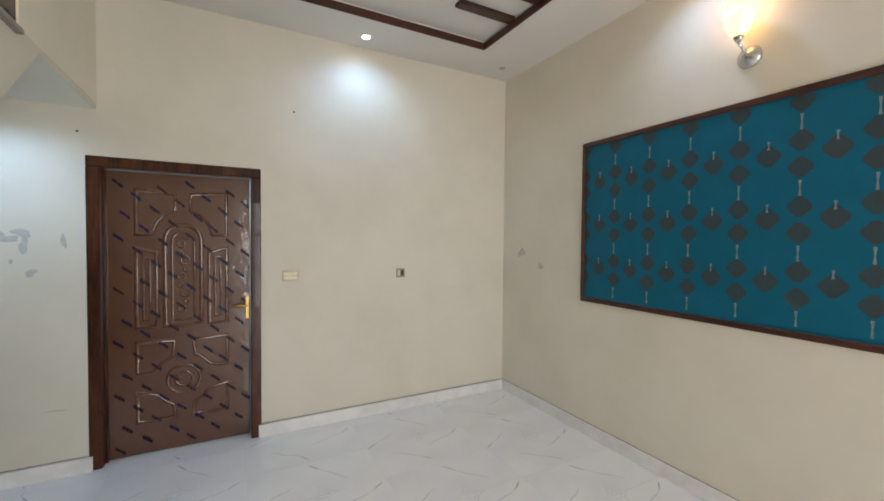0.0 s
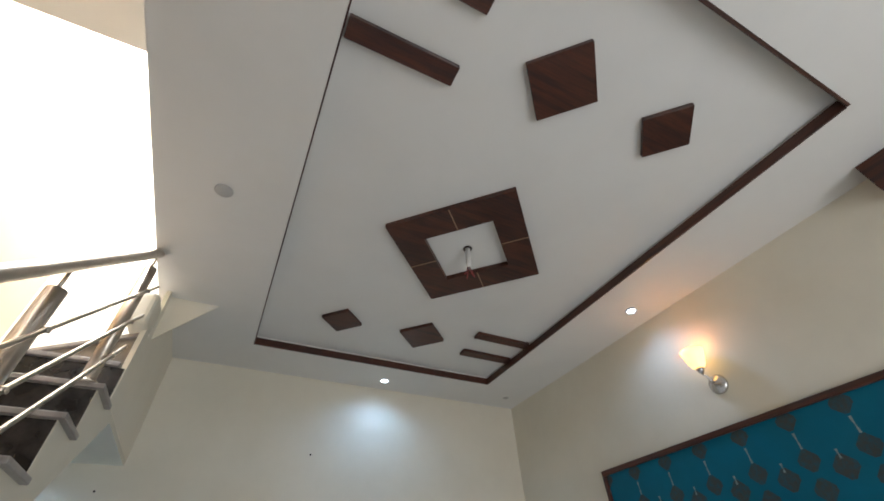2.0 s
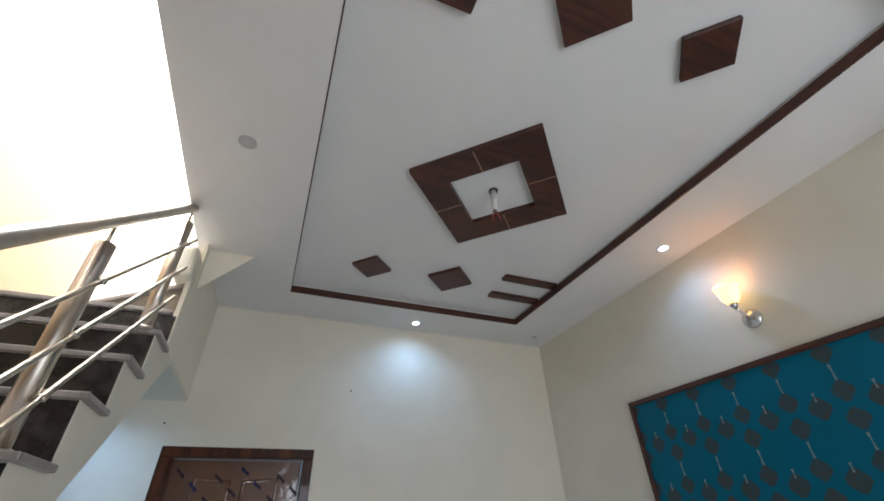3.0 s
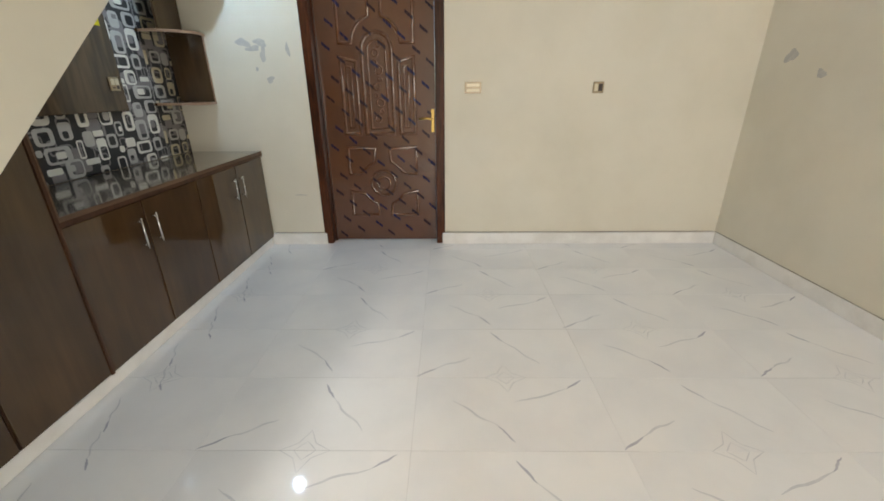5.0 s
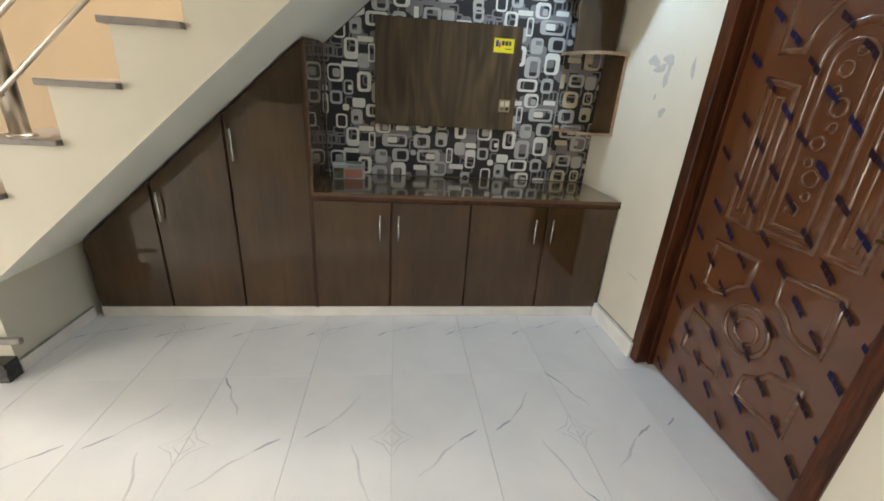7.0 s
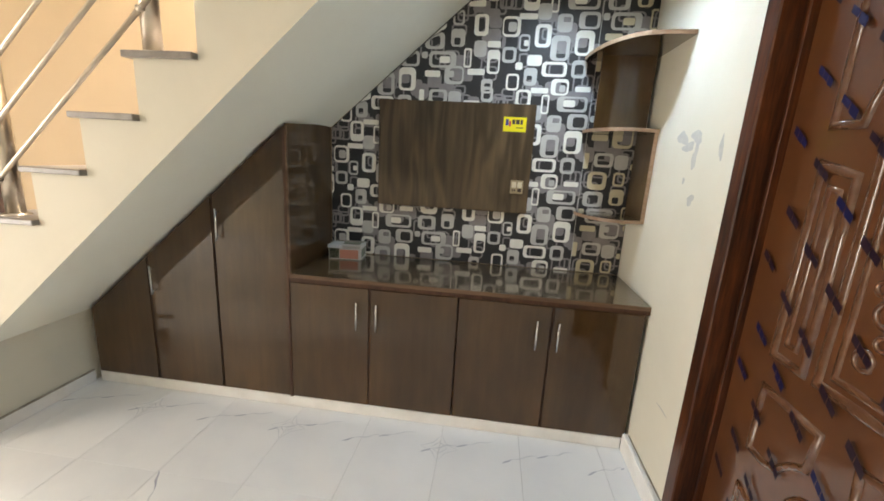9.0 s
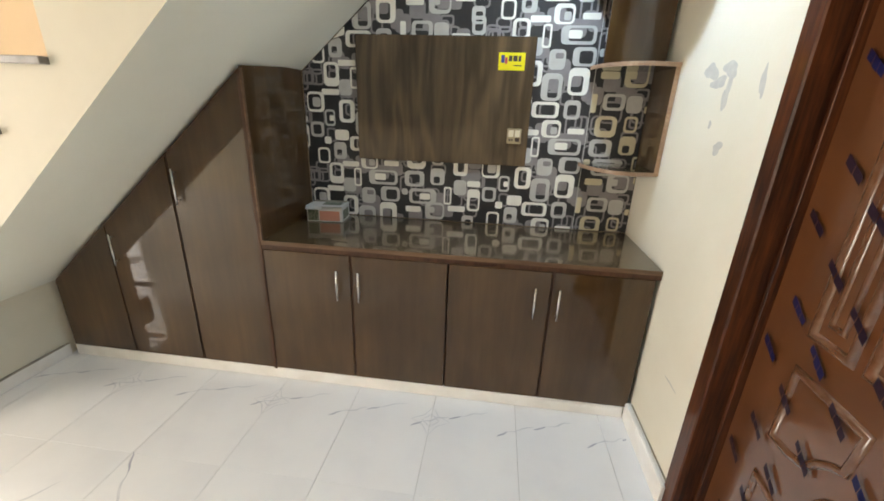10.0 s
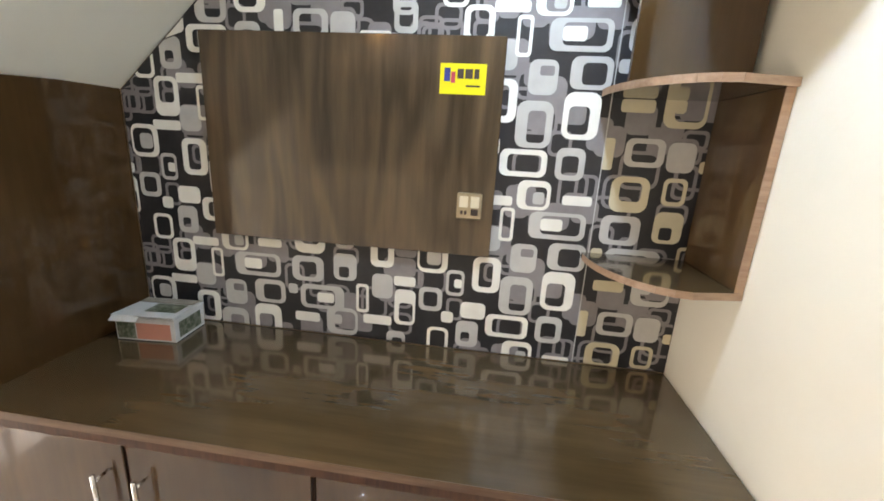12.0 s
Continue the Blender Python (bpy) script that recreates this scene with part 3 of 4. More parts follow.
wt = thing("worktop", (-1.72, 2.27, 0.773), "dark walnut laminate worktop, glossy, with a brown edge", "worktop")
part("top", box(-1.996, XF + 0.020, 1.352, 3.197, 0.774, 0.808), "laminate_top", wt)
part("edge_band", box(XF + 0.0205, XF + 0.0225, 1.346, 3.197, 0.788, 0.809), "edging_dark", wt, "tan edge band")
part("front_strip", box(XF + 0.0205, XF + 0.0222, 1.346, 3.197, 0.766, 0.7875), "carcass", wt, "dark red-brown strip under the edge")
pn = thing("side_panel", (-1.72, 1.34, 0.773), "upright walnut laminate panel at the end of the worktop", "panel")
part("board", prism([(XA + 0.004, 0.774), (XF + 0.010, 0.774), (XF + 0.010, cabinet_top(1.345)), (XA + 0.004, cabinet_top(1.345) + 0.035)], "y", 1.336, 1.351), "laminate", pn)
part("edge_band", box(XF + 0.0105, XF + 0.0235, 1.345, 1.353, 0.81, cabinet_top(1.345) - 0.01), "edging_dark", pn, "tan edge band")
part("front_strip", box(XF + 0.0105, XF + 0.0230, 1.330, 1.3445, 0.07, cabinet_top(1.33) - 0.006), "carcass", pn, "dark red-brown front edge")

# papered back wall of the alcove
XB = XA + 0.003
bp_pts = [(1.353, 0.809), (3.199, 0.809), (3.199, 2.428), (2.285, 2.428), (1.353, soffit_z(1.353) - 0.001)]
paper = thing("patterned_wallpaper", (XA, 2.3, 0.81), "black wallpaper printed with white and grey rounded rectangles", "wallpaper")
part("ground_sheet", prism(bp_pts, "x", XA + 0.001, XB), "paper_black", paper, "black ground colour")


def inside(y, z):
    return 1.36 < y < 3.19 and 0.815 < z < min(2.42, soffit_z(y) - 0.012)


def rounded(cy, cz, w, h, r, x, n=4):
    pts = []
    for sy, sz, a0 in ((1, 1, 0), (-1, 1, 90), (-1, -1, 180), (1, -1, 270)):
        for i in range(n + 1):
            a = radians(a0 + 90 * i / n)
            pts.append((x, cy + sy * (w / 2 - r) + r * math.cos(a), cz + sz * (h / 2 - r) + r * math.sin(a)))
    return pts


def clamp_pt(p):
    x, y, z = p
    y = min(3.196, max(1.356, y))
    z = max(0.812, min(z, 2.426, soffit_z(y) - 0.006))
    return (x, y, z)


rng = random.Random(7)
sheets = {k: bmesh.new() for k in ("paper_grey", "paper_mid", "paper_white", "paper_beige")}


def print_shape(mat, cy, cz, w, h, hole, x):
    """A rounded rectangle; hole gives its opening's width, height and shift, or None."""
    r = min(w, h) * 0.27
    bm = sheets[mat]
    outer = [bm.verts.new(clamp_pt(p)) for p in rounded(cy, cz, w, h, r, x)]
    if not hole:
        bm.faces.new(outer)
        return
    wi, hi, oy, oz = hole
    inner = [bm.verts.new(clamp_pt(p)) for p in rounded(cy + oy, cz + oz, wi, hi, min(wi, hi) * 0.24, x)]
    n = len(outer)
    for i in range(n):
        bm.faces.new((outer[i], outer[(i + 1) % n], inner[(i + 1) % n], inner[i]))


# the print's design, in metres: across the roll, up the roll, width, height, opening's width and height, its shift
WIDE, HIGH, DROP = 1.0, 0.535, 0.217
WHITE_RINGS = (
    (0.161, 0.256, 0.087, 0.122, 0.052, 0.066, 0.000, 0.014), (0.061, 0.112, 0.101, 0.107, 0.075, 0.080, -0.006, 0.000),
    (0.240, 0.068, 0.090, 0.120, 0.044, 0.084, -0.002, 0.000), (0.091, 0.355, 0.074, 0.091, 0.052, 0.068, 0.000, 0.000),
    (0.470, 0.035, 0.103, 0.130, 0.058, 0.077, -0.006, -0.012), (0.320, 0.430, 0.140, 0.080, 0.100, 0.050, 0.003, 0.000),
    (0.362, 0.336, 0.100, 0.089, 0.062, 0.060, 0.008, -0.004), (0.289, 0.240, 0.045, 0.107, 0.026, 0.086, 0.000, 0.000),
    (0.637, 0.357, 0.109, 0.105, 0.062, 0.056, 0.002, 0.008), (0.891, 0.335, 0.081, 0.113, 0.036, 0.076, 0.002, 0.004),
    (0.823, 0.160, 0.045, 0.104, 0.026, 0.082, 0.000, 0.000), (0.973, 0.142, 0.073, 0.129, 0.048, 0.068, 0.004, -0.018))
SILVER_RINGS = (
    (0.140, 0.030, 0.060, 0.089, 0.042, 0.066, 0.000, 0.000), (0.060, 0.500, 0.080, 0.084, 0.048, 0.052, 0.000, 0.000),
    (0.190, 0.387, 0.075, 0.095, 0.030, 0.034, -0.005, -0.011), (0.340, 0.006, 0.105, 0.132, 0.052, 0.090, 0.007, -0.006),
    (0.457, 0.434, 0.084, 0.094, 0.048, 0.056, 0.000, -0.004), (0.442, 0.246, 0.170, 0.084, 0.118, 0.058, 0.010, 0.002),
    (0.352, 0.135, 0.082, 0.094, 0.040, 0.026, 0.010, 0.018), (0.483, 0.150, 0.115, 0.087, 0.066, 0.058, 0.008, -0.002),
    (0.677, 0.148, 0.160, 0.089, 0.108, 0.058, -0.008, -0.002), (0.627, 0.248, 0.115, 0.090, 0.062, 0.056, 0.000, -0.002),
    (0.761, 0.266, 0.082, 0.095, 0.036, 0.038, -0.004, -0.018), (0.749, 0.065, 0.114, 0.102, 0.076, 0.070, 0.010, 0.002))
WHITE_BLOCKS = (
    (0.250, 0.314, 0.099, 0.030), (0.150, 0.166, 0.101, 0.031), (0.150, 0.029, 0.026, 0.030), (0.205, 0.474, 0.083, 0.058),
    (0.120, 0.442, 0.041, 0.040), (0.491, 0.328, 0.087, 0.029), (0.425, 0.249, 0.066, 0.038), (0.690, 0.147, 0.062, 0.036),
    (0.877, 0.086, 0.101, 0.034), (0.970, 0.236, 0.075, 0.034), (0.621, 0.069, 0.092, 0.035), (0.860, 0.446, 0.096, 0.034),
    (0.560, 0.470, 0.030, 0.090))
SILVER_BLOCKS = (
    (0.238, 0.191, 0.075, 0.081), (0.066, 0.111, 0.047, 0.050), (0.377, 0.328, 0.034, 0.037), (0.733, 0.071, 0.031, 0.035),
    (0.893, 0.211, 0.073, 0.087), (0.760, 0.470, 0.076, 0.084), (0.570, 0.170, 0.034, 0.036))
EXTRA_RINGS = ((0.660, 0.478, 0.110, 0.080, 0.070, 0.052, 0.0, 0.0), (0.950, 0.500, 0.070, 0.085, 0.040, 0.050, 0.0, 0.0),
               (0.944, 0.010, 0.067, 0.080, 0.036, 0.044, 0.004, -0.006), (0.760, 0.372, 0.066, 0.080, 0.044, 0.056, 0.0, 0.0))
back = []
for mat, lay, count, span in (("paper_grey", 0, 42, (0.06, 0.12)), ("paper_grey", 1, 26, (0.05, 0.09))):
    for _ in range(count):
        w, h = rng.uniform(*span), rng.uniform(*span)
        ring = None if rng.random() < 0.45 else (w - 0.020, h - 0.020, 0.0, 0.0)
        back.append((mat, lay, rng.uniform(0, WIDE), rng.uniform(0, HIGH), w, h, ring))
front = [("paper_mid", 2, *q[:4], q[4:]) for q in SILVER_RINGS + EXTRA_RINGS] + [("paper_mid", 3, *q, None) for q in SILVER_BLOCKS]
front += [("paper_white", 3, *q[:4], q[4:]) for q in WHITE_RINGS] + [("paper_white", 4, *q, None) for q in WHITE_BLOCKS]
idx = 0
for a in range(-1, 3):
    for b in range(-2, 5):
        for mat, lay, u, v, w, h, ring in back + front:
            cy, cz = 1.36 + a * WIDE + u, 0.8 + b * HIGH + v + a * DROP
            if not any(inside(cy + p * w / 2, cz + q * h / 2) for p in (-1, 0, 1) for q in (-1, 0, 1)):
                continue
            idx += 1
            x = XB + 0.0004 + 0.0005 * lay + 0.000002 * (idx % 200)
            mm = "paper_beige" if cy > 2.908 and (mat == "paper_white" or (mat == "paper_mid" and idx % 3 == 0)) else mat
            print_shape(mm, cy, cz, w, h, ring, x)
for k, label in (("paper_grey", "grey print"), ("paper_mid", "silver print"), ("paper_white", "ivory print"), ("paper_beige", "beige print")):
    part("print", sheets[k], k, paper, label, kind="stuff")
part("seam", box(XB + 0.0026, XB + 0.0029, 2.905, 2.908, 0.812, 2.42), "paper_mid", paper, "pale seam between strips")

# wooden board for a television, with its sticker and socket
tv = thing("wall_board", (XA + 0.01, 2.135, 1.155), "walnut laminate backing board fixed over the wallpaper", "panel")
part("board", box(XA + 0.007, XA + 0.030, 1.67, 2.603, 1.152, 1.785, 0.0015), "board", tv)
st = thing("sticker", (XA + 0.031, 2.485, 1.63), "yellow maker's sticker with a small coloured mark", "sticker")
part("sheet", box(XA + 0.0303, XA + 0.0311, 2.42, 2.552, 1.630, 1.712), "yellow", st)
part("mark", box(XA + 0.0312, XA + 0.0315, 2.432, 2.450, 1.664, 1.700), "ink_blue", st, "blue block")
part("mark", box(XA + 0.0312, XA + 0.0315, 2.452, 2.464, 1.660, 1.690), "ink_red", st, "red block")
for y0, y1 in ((2.470, 2.488), (2.492, 2.514), (2.518, 2.532)):
    part("bar", box(XA + 0.0312, XA + 0.0315, y0, y1, 1.672, 1.698), "ink_dark", st, "dark bar")
part("bar", box(XA + 0.0312, XA + 0.0315, 2.496, 2.536, 1.650, 1.655), "ink_dark", st)


def socket(axis, u, z, at, wide, high, label, rockers, holes):
    """A plate on a wall. axis y: on the north wall; axis x: facing east."""
    c = thing("switch_plate", (u, at, z - high / 2) if axis == "y" else (at, u, z - high / 2), label, "switch")

    def bx(u0, u1, z0, z1, d0, d1, bev):
        return box(u0, u1, at - d1, at - d0, z0, z1, bev) if axis == "y" else box(at + d0, at + d1, u0, u1, z0, z1, bev)

    part("plate", bx(u - wide / 2, u + wide / 2, z - high / 2, z + high / 2, 0.0005, 0.010, 0.003), "plate", c, "gold-beige plate")
    for a, b, c0, c1 in rockers:
        part("rocker", bx(u + a, u + b, z + c0, z + c1, 0.0085, 0.013, 0.001), "rocker", c)
    for a, b, c0, c1 in holes:
        part("socket_hole", bx(u + a, u + b, z + c0, z + c1, 0.0085, 0.0115, 0.001), "dark_plastic", c)


socket("y", 0.295, 1.276, YN, 0.13, 0.082, "gold-beige switch plate with two long ivory rows", [(-0.048, 0.048, -0.028, -0.008), (-0.048, 0.048, 0.008, 0.028)], [])
socket("y", 1.255, 1.272, YN, 0.082, 0.082, "gold-beige plate with a dark socket", [(-0.030, -0.006, -0.026, 0.026)], [(0.0, 0.030, -0.026, 0.026)])
socket("x", 2.53, 1.31, XA + 0.030, 0.076, 0.080, "gold-beige plate with two sockets on the board", [(-0.030, -0.004, -0.004, 0.030), (0.004, 0.030, -0.004, 0.030)], [(-0.026, -0.018, -0.026, -0.014), (-0.014, -0.006, -0.026, -0.014), (0.006, 0.028, -0.028, -0.008)])

# corner shelves
sh = thing("corner_shelf", (-1.8, 3.05, 1.18), "walnut laminate corner shelf unit with tan edges and rounded ends", "shelf")


def shelf_board(pts, z0, z1, label=""):
    b = part("shelf_board", prism(pts, "z", z0, z1), "laminate_top", sh, label)
    band = bmesh.new()
    front = pts[1:-1]
    for (ax, ay), (bx_, by) in zip(front, front[1:]):
        d = Vector((bx_ - ax, by - ay))
        nrm = Vector((d.y, -d.x)).normalized() * 0.002
        v = [band.verts.new(p) for p in ((ax + nrm.x, ay + nrm.y, z0), (bx_ + nrm.x, by + nrm.y, z0), (bx_ + nrm.x, by + nrm.y, z1), (ax + nrm.x, ay + nrm.y, z1))]
        u = [band.verts.new(p) for p in ((ax, ay, z0), (bx_, by, z0), (bx_, by, z1), (ax, ay, z1))]
        band.faces.new(v)
        for i in range(4):
            band.faces.new((v[i], v[(i + 1) % 4], u[(i + 1) % 4], u[i]))
    part("edge_band", band, "edging", b, "tan edge band")


def curve_front(y0, depth, y_end, x_end):
    """A plan outline from the wall out round a quarter to the north wall."""
    pts = [(XA + 0.008, y0)]
    for i in range(9):
        a = radians(90 * i / 8)
        pts.append((XA + 0.03 + (depth - 0.03) * math.sin(a), y0 + (y_end - y0) * 0.62 * (1 - math.cos(a))))
    pts.append((x_end, y_end))
    pts.append((XA + 0.008, y_end))
    return pts


shelf_board(curve_front(2.885, 0.315, 3.197, -1.712), 1.172, 1.190, "dark shelf board")
shelf_board(curve_front(2.875, 0.325, 3.197, -1.705), 1.640, 1.658)
shelf_board(curve_front(2.84, 0.52, 3.197, -1.47), 2.030, 2.048)
side = part("side_board", box(-1.985, -1.715, 3.180, 3.197, 1.1905, 1.6395), "laminate", sh, "dark side board")
part("edge_band", box(-1.715, -1.7125, 3.179, 3.198, 1.172, 1.658), "edging", side, "tan edge band")
part("back_board", box(-1.865, -1.848, 2.905, 3.179, 1.6585, 2.0295), "laminate", sh, "upright dark board")

# small printed carton on the worktop
carton = thing("carton", (-1.88, 1.50, 0.809), "small printed cardboard box lying on the worktop", "box")
co_ = Matrix.Translation((-1.88, 1.505, 0)) @ Matrix.Rotation(radians(5), 4, "Z")


def turned(bm):
    bmesh.ops.transform(bm, matrix=co_, verts=bm.verts)
    return bm


part("box_body", turned(box(-0.075, 0.075, -0.10, 0.10, 0.8095, 0.888, 0.001)), "card", carton, "white printed card")
part("lid", turned(prism([(-0.077, 0.889), (0.080, 0.892), (0.084, 0.901), (-0.077, 0.895)], "y", -0.103, 0.102)), "card", carton, "lifted lid")
part("printed_panel", turned(box(0.0752, 0.0758, -0.030, 0.085, 0.816, 0.872)), "salmon", carton, "salmon panel")
part("printed_panel", turned(box(0.0752, 0.0758, -0.095, -0.034, 0.816, 0.880)), "green_print", carton, "dark green and white panel")
part("printed_panel", turned(box(-0.02, 0.045, -0.02, 0.085, 0.9012, 0.9018)), "green_print", carton)
part("printed_panel", turned(box(-0.055, 0.055, 0.1002, 0.1008, 0.820, 0.874)), "green_print", carton)


part("flap", turned(prism([(0.080, 0.893), (0.098, 0.884), (0.099, 0.887), (0.081, 0.899)], "y", -0.10, -0.01)), "card", carton, "torn front flap")
part("printed_panel", turned(box(-0.070, -0.030, -0.095, 0.095, 0.9000, 0.9008)), "dust", carton, "brown tape across the lid")


# ---- entrance door ----
door = thing("door_1", (-0.45, 3.2, 0.0), "brown embossed steel door wrapped in clear printed film, closed", "door")
door["kind"] = "structure"
fr = 0.072
FY0, FY1 = 3.188, 3.338
part("frame_post", box(DX0, DX0 + fr, FY0, FY1, 0.0, DZ - fr, 0.005), "door_frame", door, "dark red-brown wooden frame")
part("frame_post", box(DX1 - fr, DX1, FY0, FY1, 0.0, DZ - fr, 0.005), "door_frame", door)
part("frame_head", box(DX0, DX1, FY0, FY1, DZ - fr + 0.0005, DZ, 0.005), "door_frame", door)
part("stop", box(DX0 + fr, DX0 + fr + 0.014, 3.262, 3.338, 0.0, DZ - fr, 0.002), "door_frame", door)
LY = 3.286
lx0, lx1, lz0, lz1 = DX0 + fr + 0.0145, DX1 - fr - 0.004, 0.008, DZ - fr - 0.004
leaf = part("leaf", box(lx0, lx1, LY, LY + 0.05, lz0, lz1, 0.002), "door_leaf", door, "brown painted leaf under glossy film")
cx = (lx0 + lx1) / 2
emb = bmesh.new()


def arc(x, z, r, a0, a1, n=10):
    return [(x + r * math.cos(radians(a0 + (a1 - a0) * i / n)), z + r * math.sin(radians(a0 + (a1 - a0) * i / n))) for i in range(n + 1)]


def mirror(pts):
    return [(2 * cx - x, z) for x, z in pts][::-1]


arch = [(cx - 0.115, 0.93), (cx + 0.115, 0.93), (cx + 0.115, 1.56)] + arc(cx, 1.56, 0.115, 0, 180)[1:]
moulding(arch, LY, 0.030, 0.011, emb)
arch2 = [(cx - 0.07, 0.97), (cx + 0.07, 0.97), (cx + 0.07, 1.55)] + arc(cx, 1.55, 0.07, 0, 180)[1:]
moulding(arch2, LY, 0.020, 0.010, emb)
for flip in (False, True):
    f = mirror if flip else (lambda p: p)
    moulding(f([(cx - 0.285, 0.93), (cx - 0.165, 0.93), (cx - 0.165, 1.47), (cx - 0.285, 1.50)]), LY, 0.026, 0.013, emb)
    moulding(f([(cx - 0.245, 0.98), (cx - 0.205, 0.98), (cx - 0.205, 1.43), (cx - 0.245, 1.44)]), LY, 0.016, 0.009, emb)
    moulding(f([(cx - 0.285, 1.60)] + [(cx - 0.19, 1.60)] + arc(cx, 1.60, 0.185, 165, 105, 6) + [(cx - 0.048, 1.90), (cx - 0.285, 1.92)]), LY, 0.024, 0.013, emb)
    moulding(f([(cx - 0.285, 0.60), (cx - 0.215, 0.60)] + arc(cx, 0.52, 0.19, 150, 112, 5) + [(cx - 0.06, 0.81), (cx - 0.285, 0.82)]), LY, 0.024, 0.013, emb)
    moulding(f([(cx - 0.285, 0.24), (cx - 0.055, 0.24)] + [(cx - 0.065, 0.33)] + arc(cx, 0.52, 0.19, 248, 210, 5) + [(cx - 0.285, 0.45)]), LY, 0.024, 0.013, emb)
moulding(arc(cx, 0.52, 0.105, 0, 345, 23), LY, 0.026, 0.014, emb)
moulding(arc(cx, 0.52, 0.055, 0, 337, 15), LY, 0.018, 0.010, emb)
part("embossed_moulding", emb, "film_fold", leaf, "pressed raised ornament", smooth=True)
orn = bmesh.new()
for i in range(5):
    z = 1.05 + 0.12 * i
    r = 0.030 if i % 2 else 0.024
    moulding(arc(cx + (0.012 if i % 2 else -0.012), z, r, 20 + 60 * i, 320 + 60 * i, 12), LY - 0.001, 0.014, 0.009, orn)
    moulding(arc(cx + (-0.018 if i % 2 else 0.018), z + 0.055, 0.016, 0, 330, 8), LY - 0.001, 0.012, 0.008, orn)
part("scroll_ornament", orn, "film_fold", leaf, "pressed leaf scrolls", smooth=True)
marks, marks2 = bmesh.new(), bmesh.new()
rng = random.Random(3)
for i in range(-5, 13):
    for j in range(-1, 9):
        x = lx0 + 0.035 + 0.108 * j + 0.047 * (i % 2) + rng.uniform(-0.005, 0.005)
        z = lz1 - 0.02 - 0.19 * i - 0.86 * (x - lx0) + rng.uniform(-0.006, 0.006)
        if not (lx0 + 0.012 < x < lx1 - 0.06 and lz0 + 0.06 < z < lz1 - 0.02):
            continue
        bmk = marks2 if rng.random() < 0.3 else marks
        seg_n = rng.choice((2, 3, 3))
        for s_ in range(seg_n):
            u0, u1 = s_ / seg_n * 0.076, (s_ + 0.92) / seg_n * 0.076
            wdt = rng.uniform(0.018, 0.025)
            y = LY - 0.0112
            q = [(x + u0 * 0.80, z - u0 * 0.66), (x + u1 * 0.80, z - u1 * 0.66)]
            bmk.faces.new([bmk.verts.new(p) for p in ((q[0][0], y, q[0][1]), (q[1][0], y, q[1][1]), (q[1][0] - 0.003, y, q[1][1] - wdt), (q[0][0] - 0.003, y, q[0][1] - wdt))])
part("film_print", marks, "film_mark", leaf, "slanting dark violet print marks", kind="stuff")
part("film_print", marks2, "film_blue", leaf, "slanting blue print marks", kind="stuff")
hd = part("handle", box(-0.034, -0.008, LY - 0.012, LY - 0.001, 0.94, 1.12, 0.004, seg=2), "gold", leaf, "polished brass lever and plate")
lv = bmesh.new()
tube([(-0.022, LY - 0.01, 1.045), (-0.022, LY - 0.045, 1.045), (-0.035, LY - 0.052, 1.046), (-0.075, LY - 0.052, 1.052), (-0.13, LY - 0.050, 1.046)], 0.008, 10, lv)
part("lever", lv, "gold", hd, smooth=True)


def plain_door(name, at, label):
    d = thing(name, at, label, "door")
    d["kind"] = "structure"
    x, y, z = at
    part("leaf", box(XA - 0.05, XA - 0.012, -1.84, -1.05, 0.005, 2.04, 0.003), "mahogany", d, "maroon wooden leaf")
    part("frame_post", box(XA - 0.09, XA + 0.012, -1.90, -1.841, 0, 2.1, 0.003), "door_frame", d)
    part("frame_post", box(XA - 0.09, XA + 0.012, -1.049, -0.99, 0, 2.1, 0.003), "door_frame", d)
    part("frame_head", box(XA - 0.09, XA + 0.012, -1.84, -1.05, 2.041, 2.1, 0.003), "door_frame", d)


plain_door("door_2", (XA, -1.445, 0), "maroon wooden door beyond the stair foot")

# ---- teal panel on the east wall ----
TP0, TP1, TZ0, TZ1 = -0.24, 2.12, 1.09, 2.37
tp = thing("wall_panel", (XE, 0.94, TZ0), "teal damask wallpaper panel in a dark mahogany frame", "wall panel")
part("paper", box(XE - 0.006, XE - 0.001, TP0 + 0.03, TP1 - 0.03, TZ0 + 0.03, TZ1 - 0.03), "teal", tp, "teal wallpaper")
fw = 0.036
part("frame_rail", box(XE - 0.022, XE - 0.001, TP0, TP1, TZ0, TZ0 + fw, 0.005), "mahogany_y", tp, "mahogany moulding")
part("frame_rail", box(XE - 0.022, XE - 0.001, TP0, TP1, TZ1 - fw, TZ1, 0.005), "mahogany_y", tp)
part("frame_stile", box(XE - 0.022, XE - 0.001, TP0, TP0 + fw, TZ0 + fw + 0.0005, TZ1 - fw - 0.0005, 0.005), "mahogany_y", tp)
part("frame_stile", box(XE - 0.022, XE - 0.001, TP1 - fw, TP1, TZ0 + fw + 0.0005, TZ1 - fw - 0.0005, 0.005), "mahogany_y", tp)
mot, stm = bmesh.new(), bmesh.new()


def tclamp(x, y, z):
    return (x, min(TP1 - fw, max(TP0 + fw, y)), min(TZ1 - fw, max(TZ0 + fw, z)))


def blossom(y, z, r, bm, x):
    """A scalloped lozenge, as the damask print has."""
    pts = []
    for i in range(28):
        a = 2 * math.pi * i / 28
        lobed = 0.83 + 0.09 * math.cos(4 * a) + 0.07 * abs(math.sin(6 * a))
        pts.append(tclamp(x, y + r * lobed * math.cos(a), z + r * 1.02 * lobed * math.sin(a)))
    bm.faces.new([bm.verts.new(p) for p in pts])


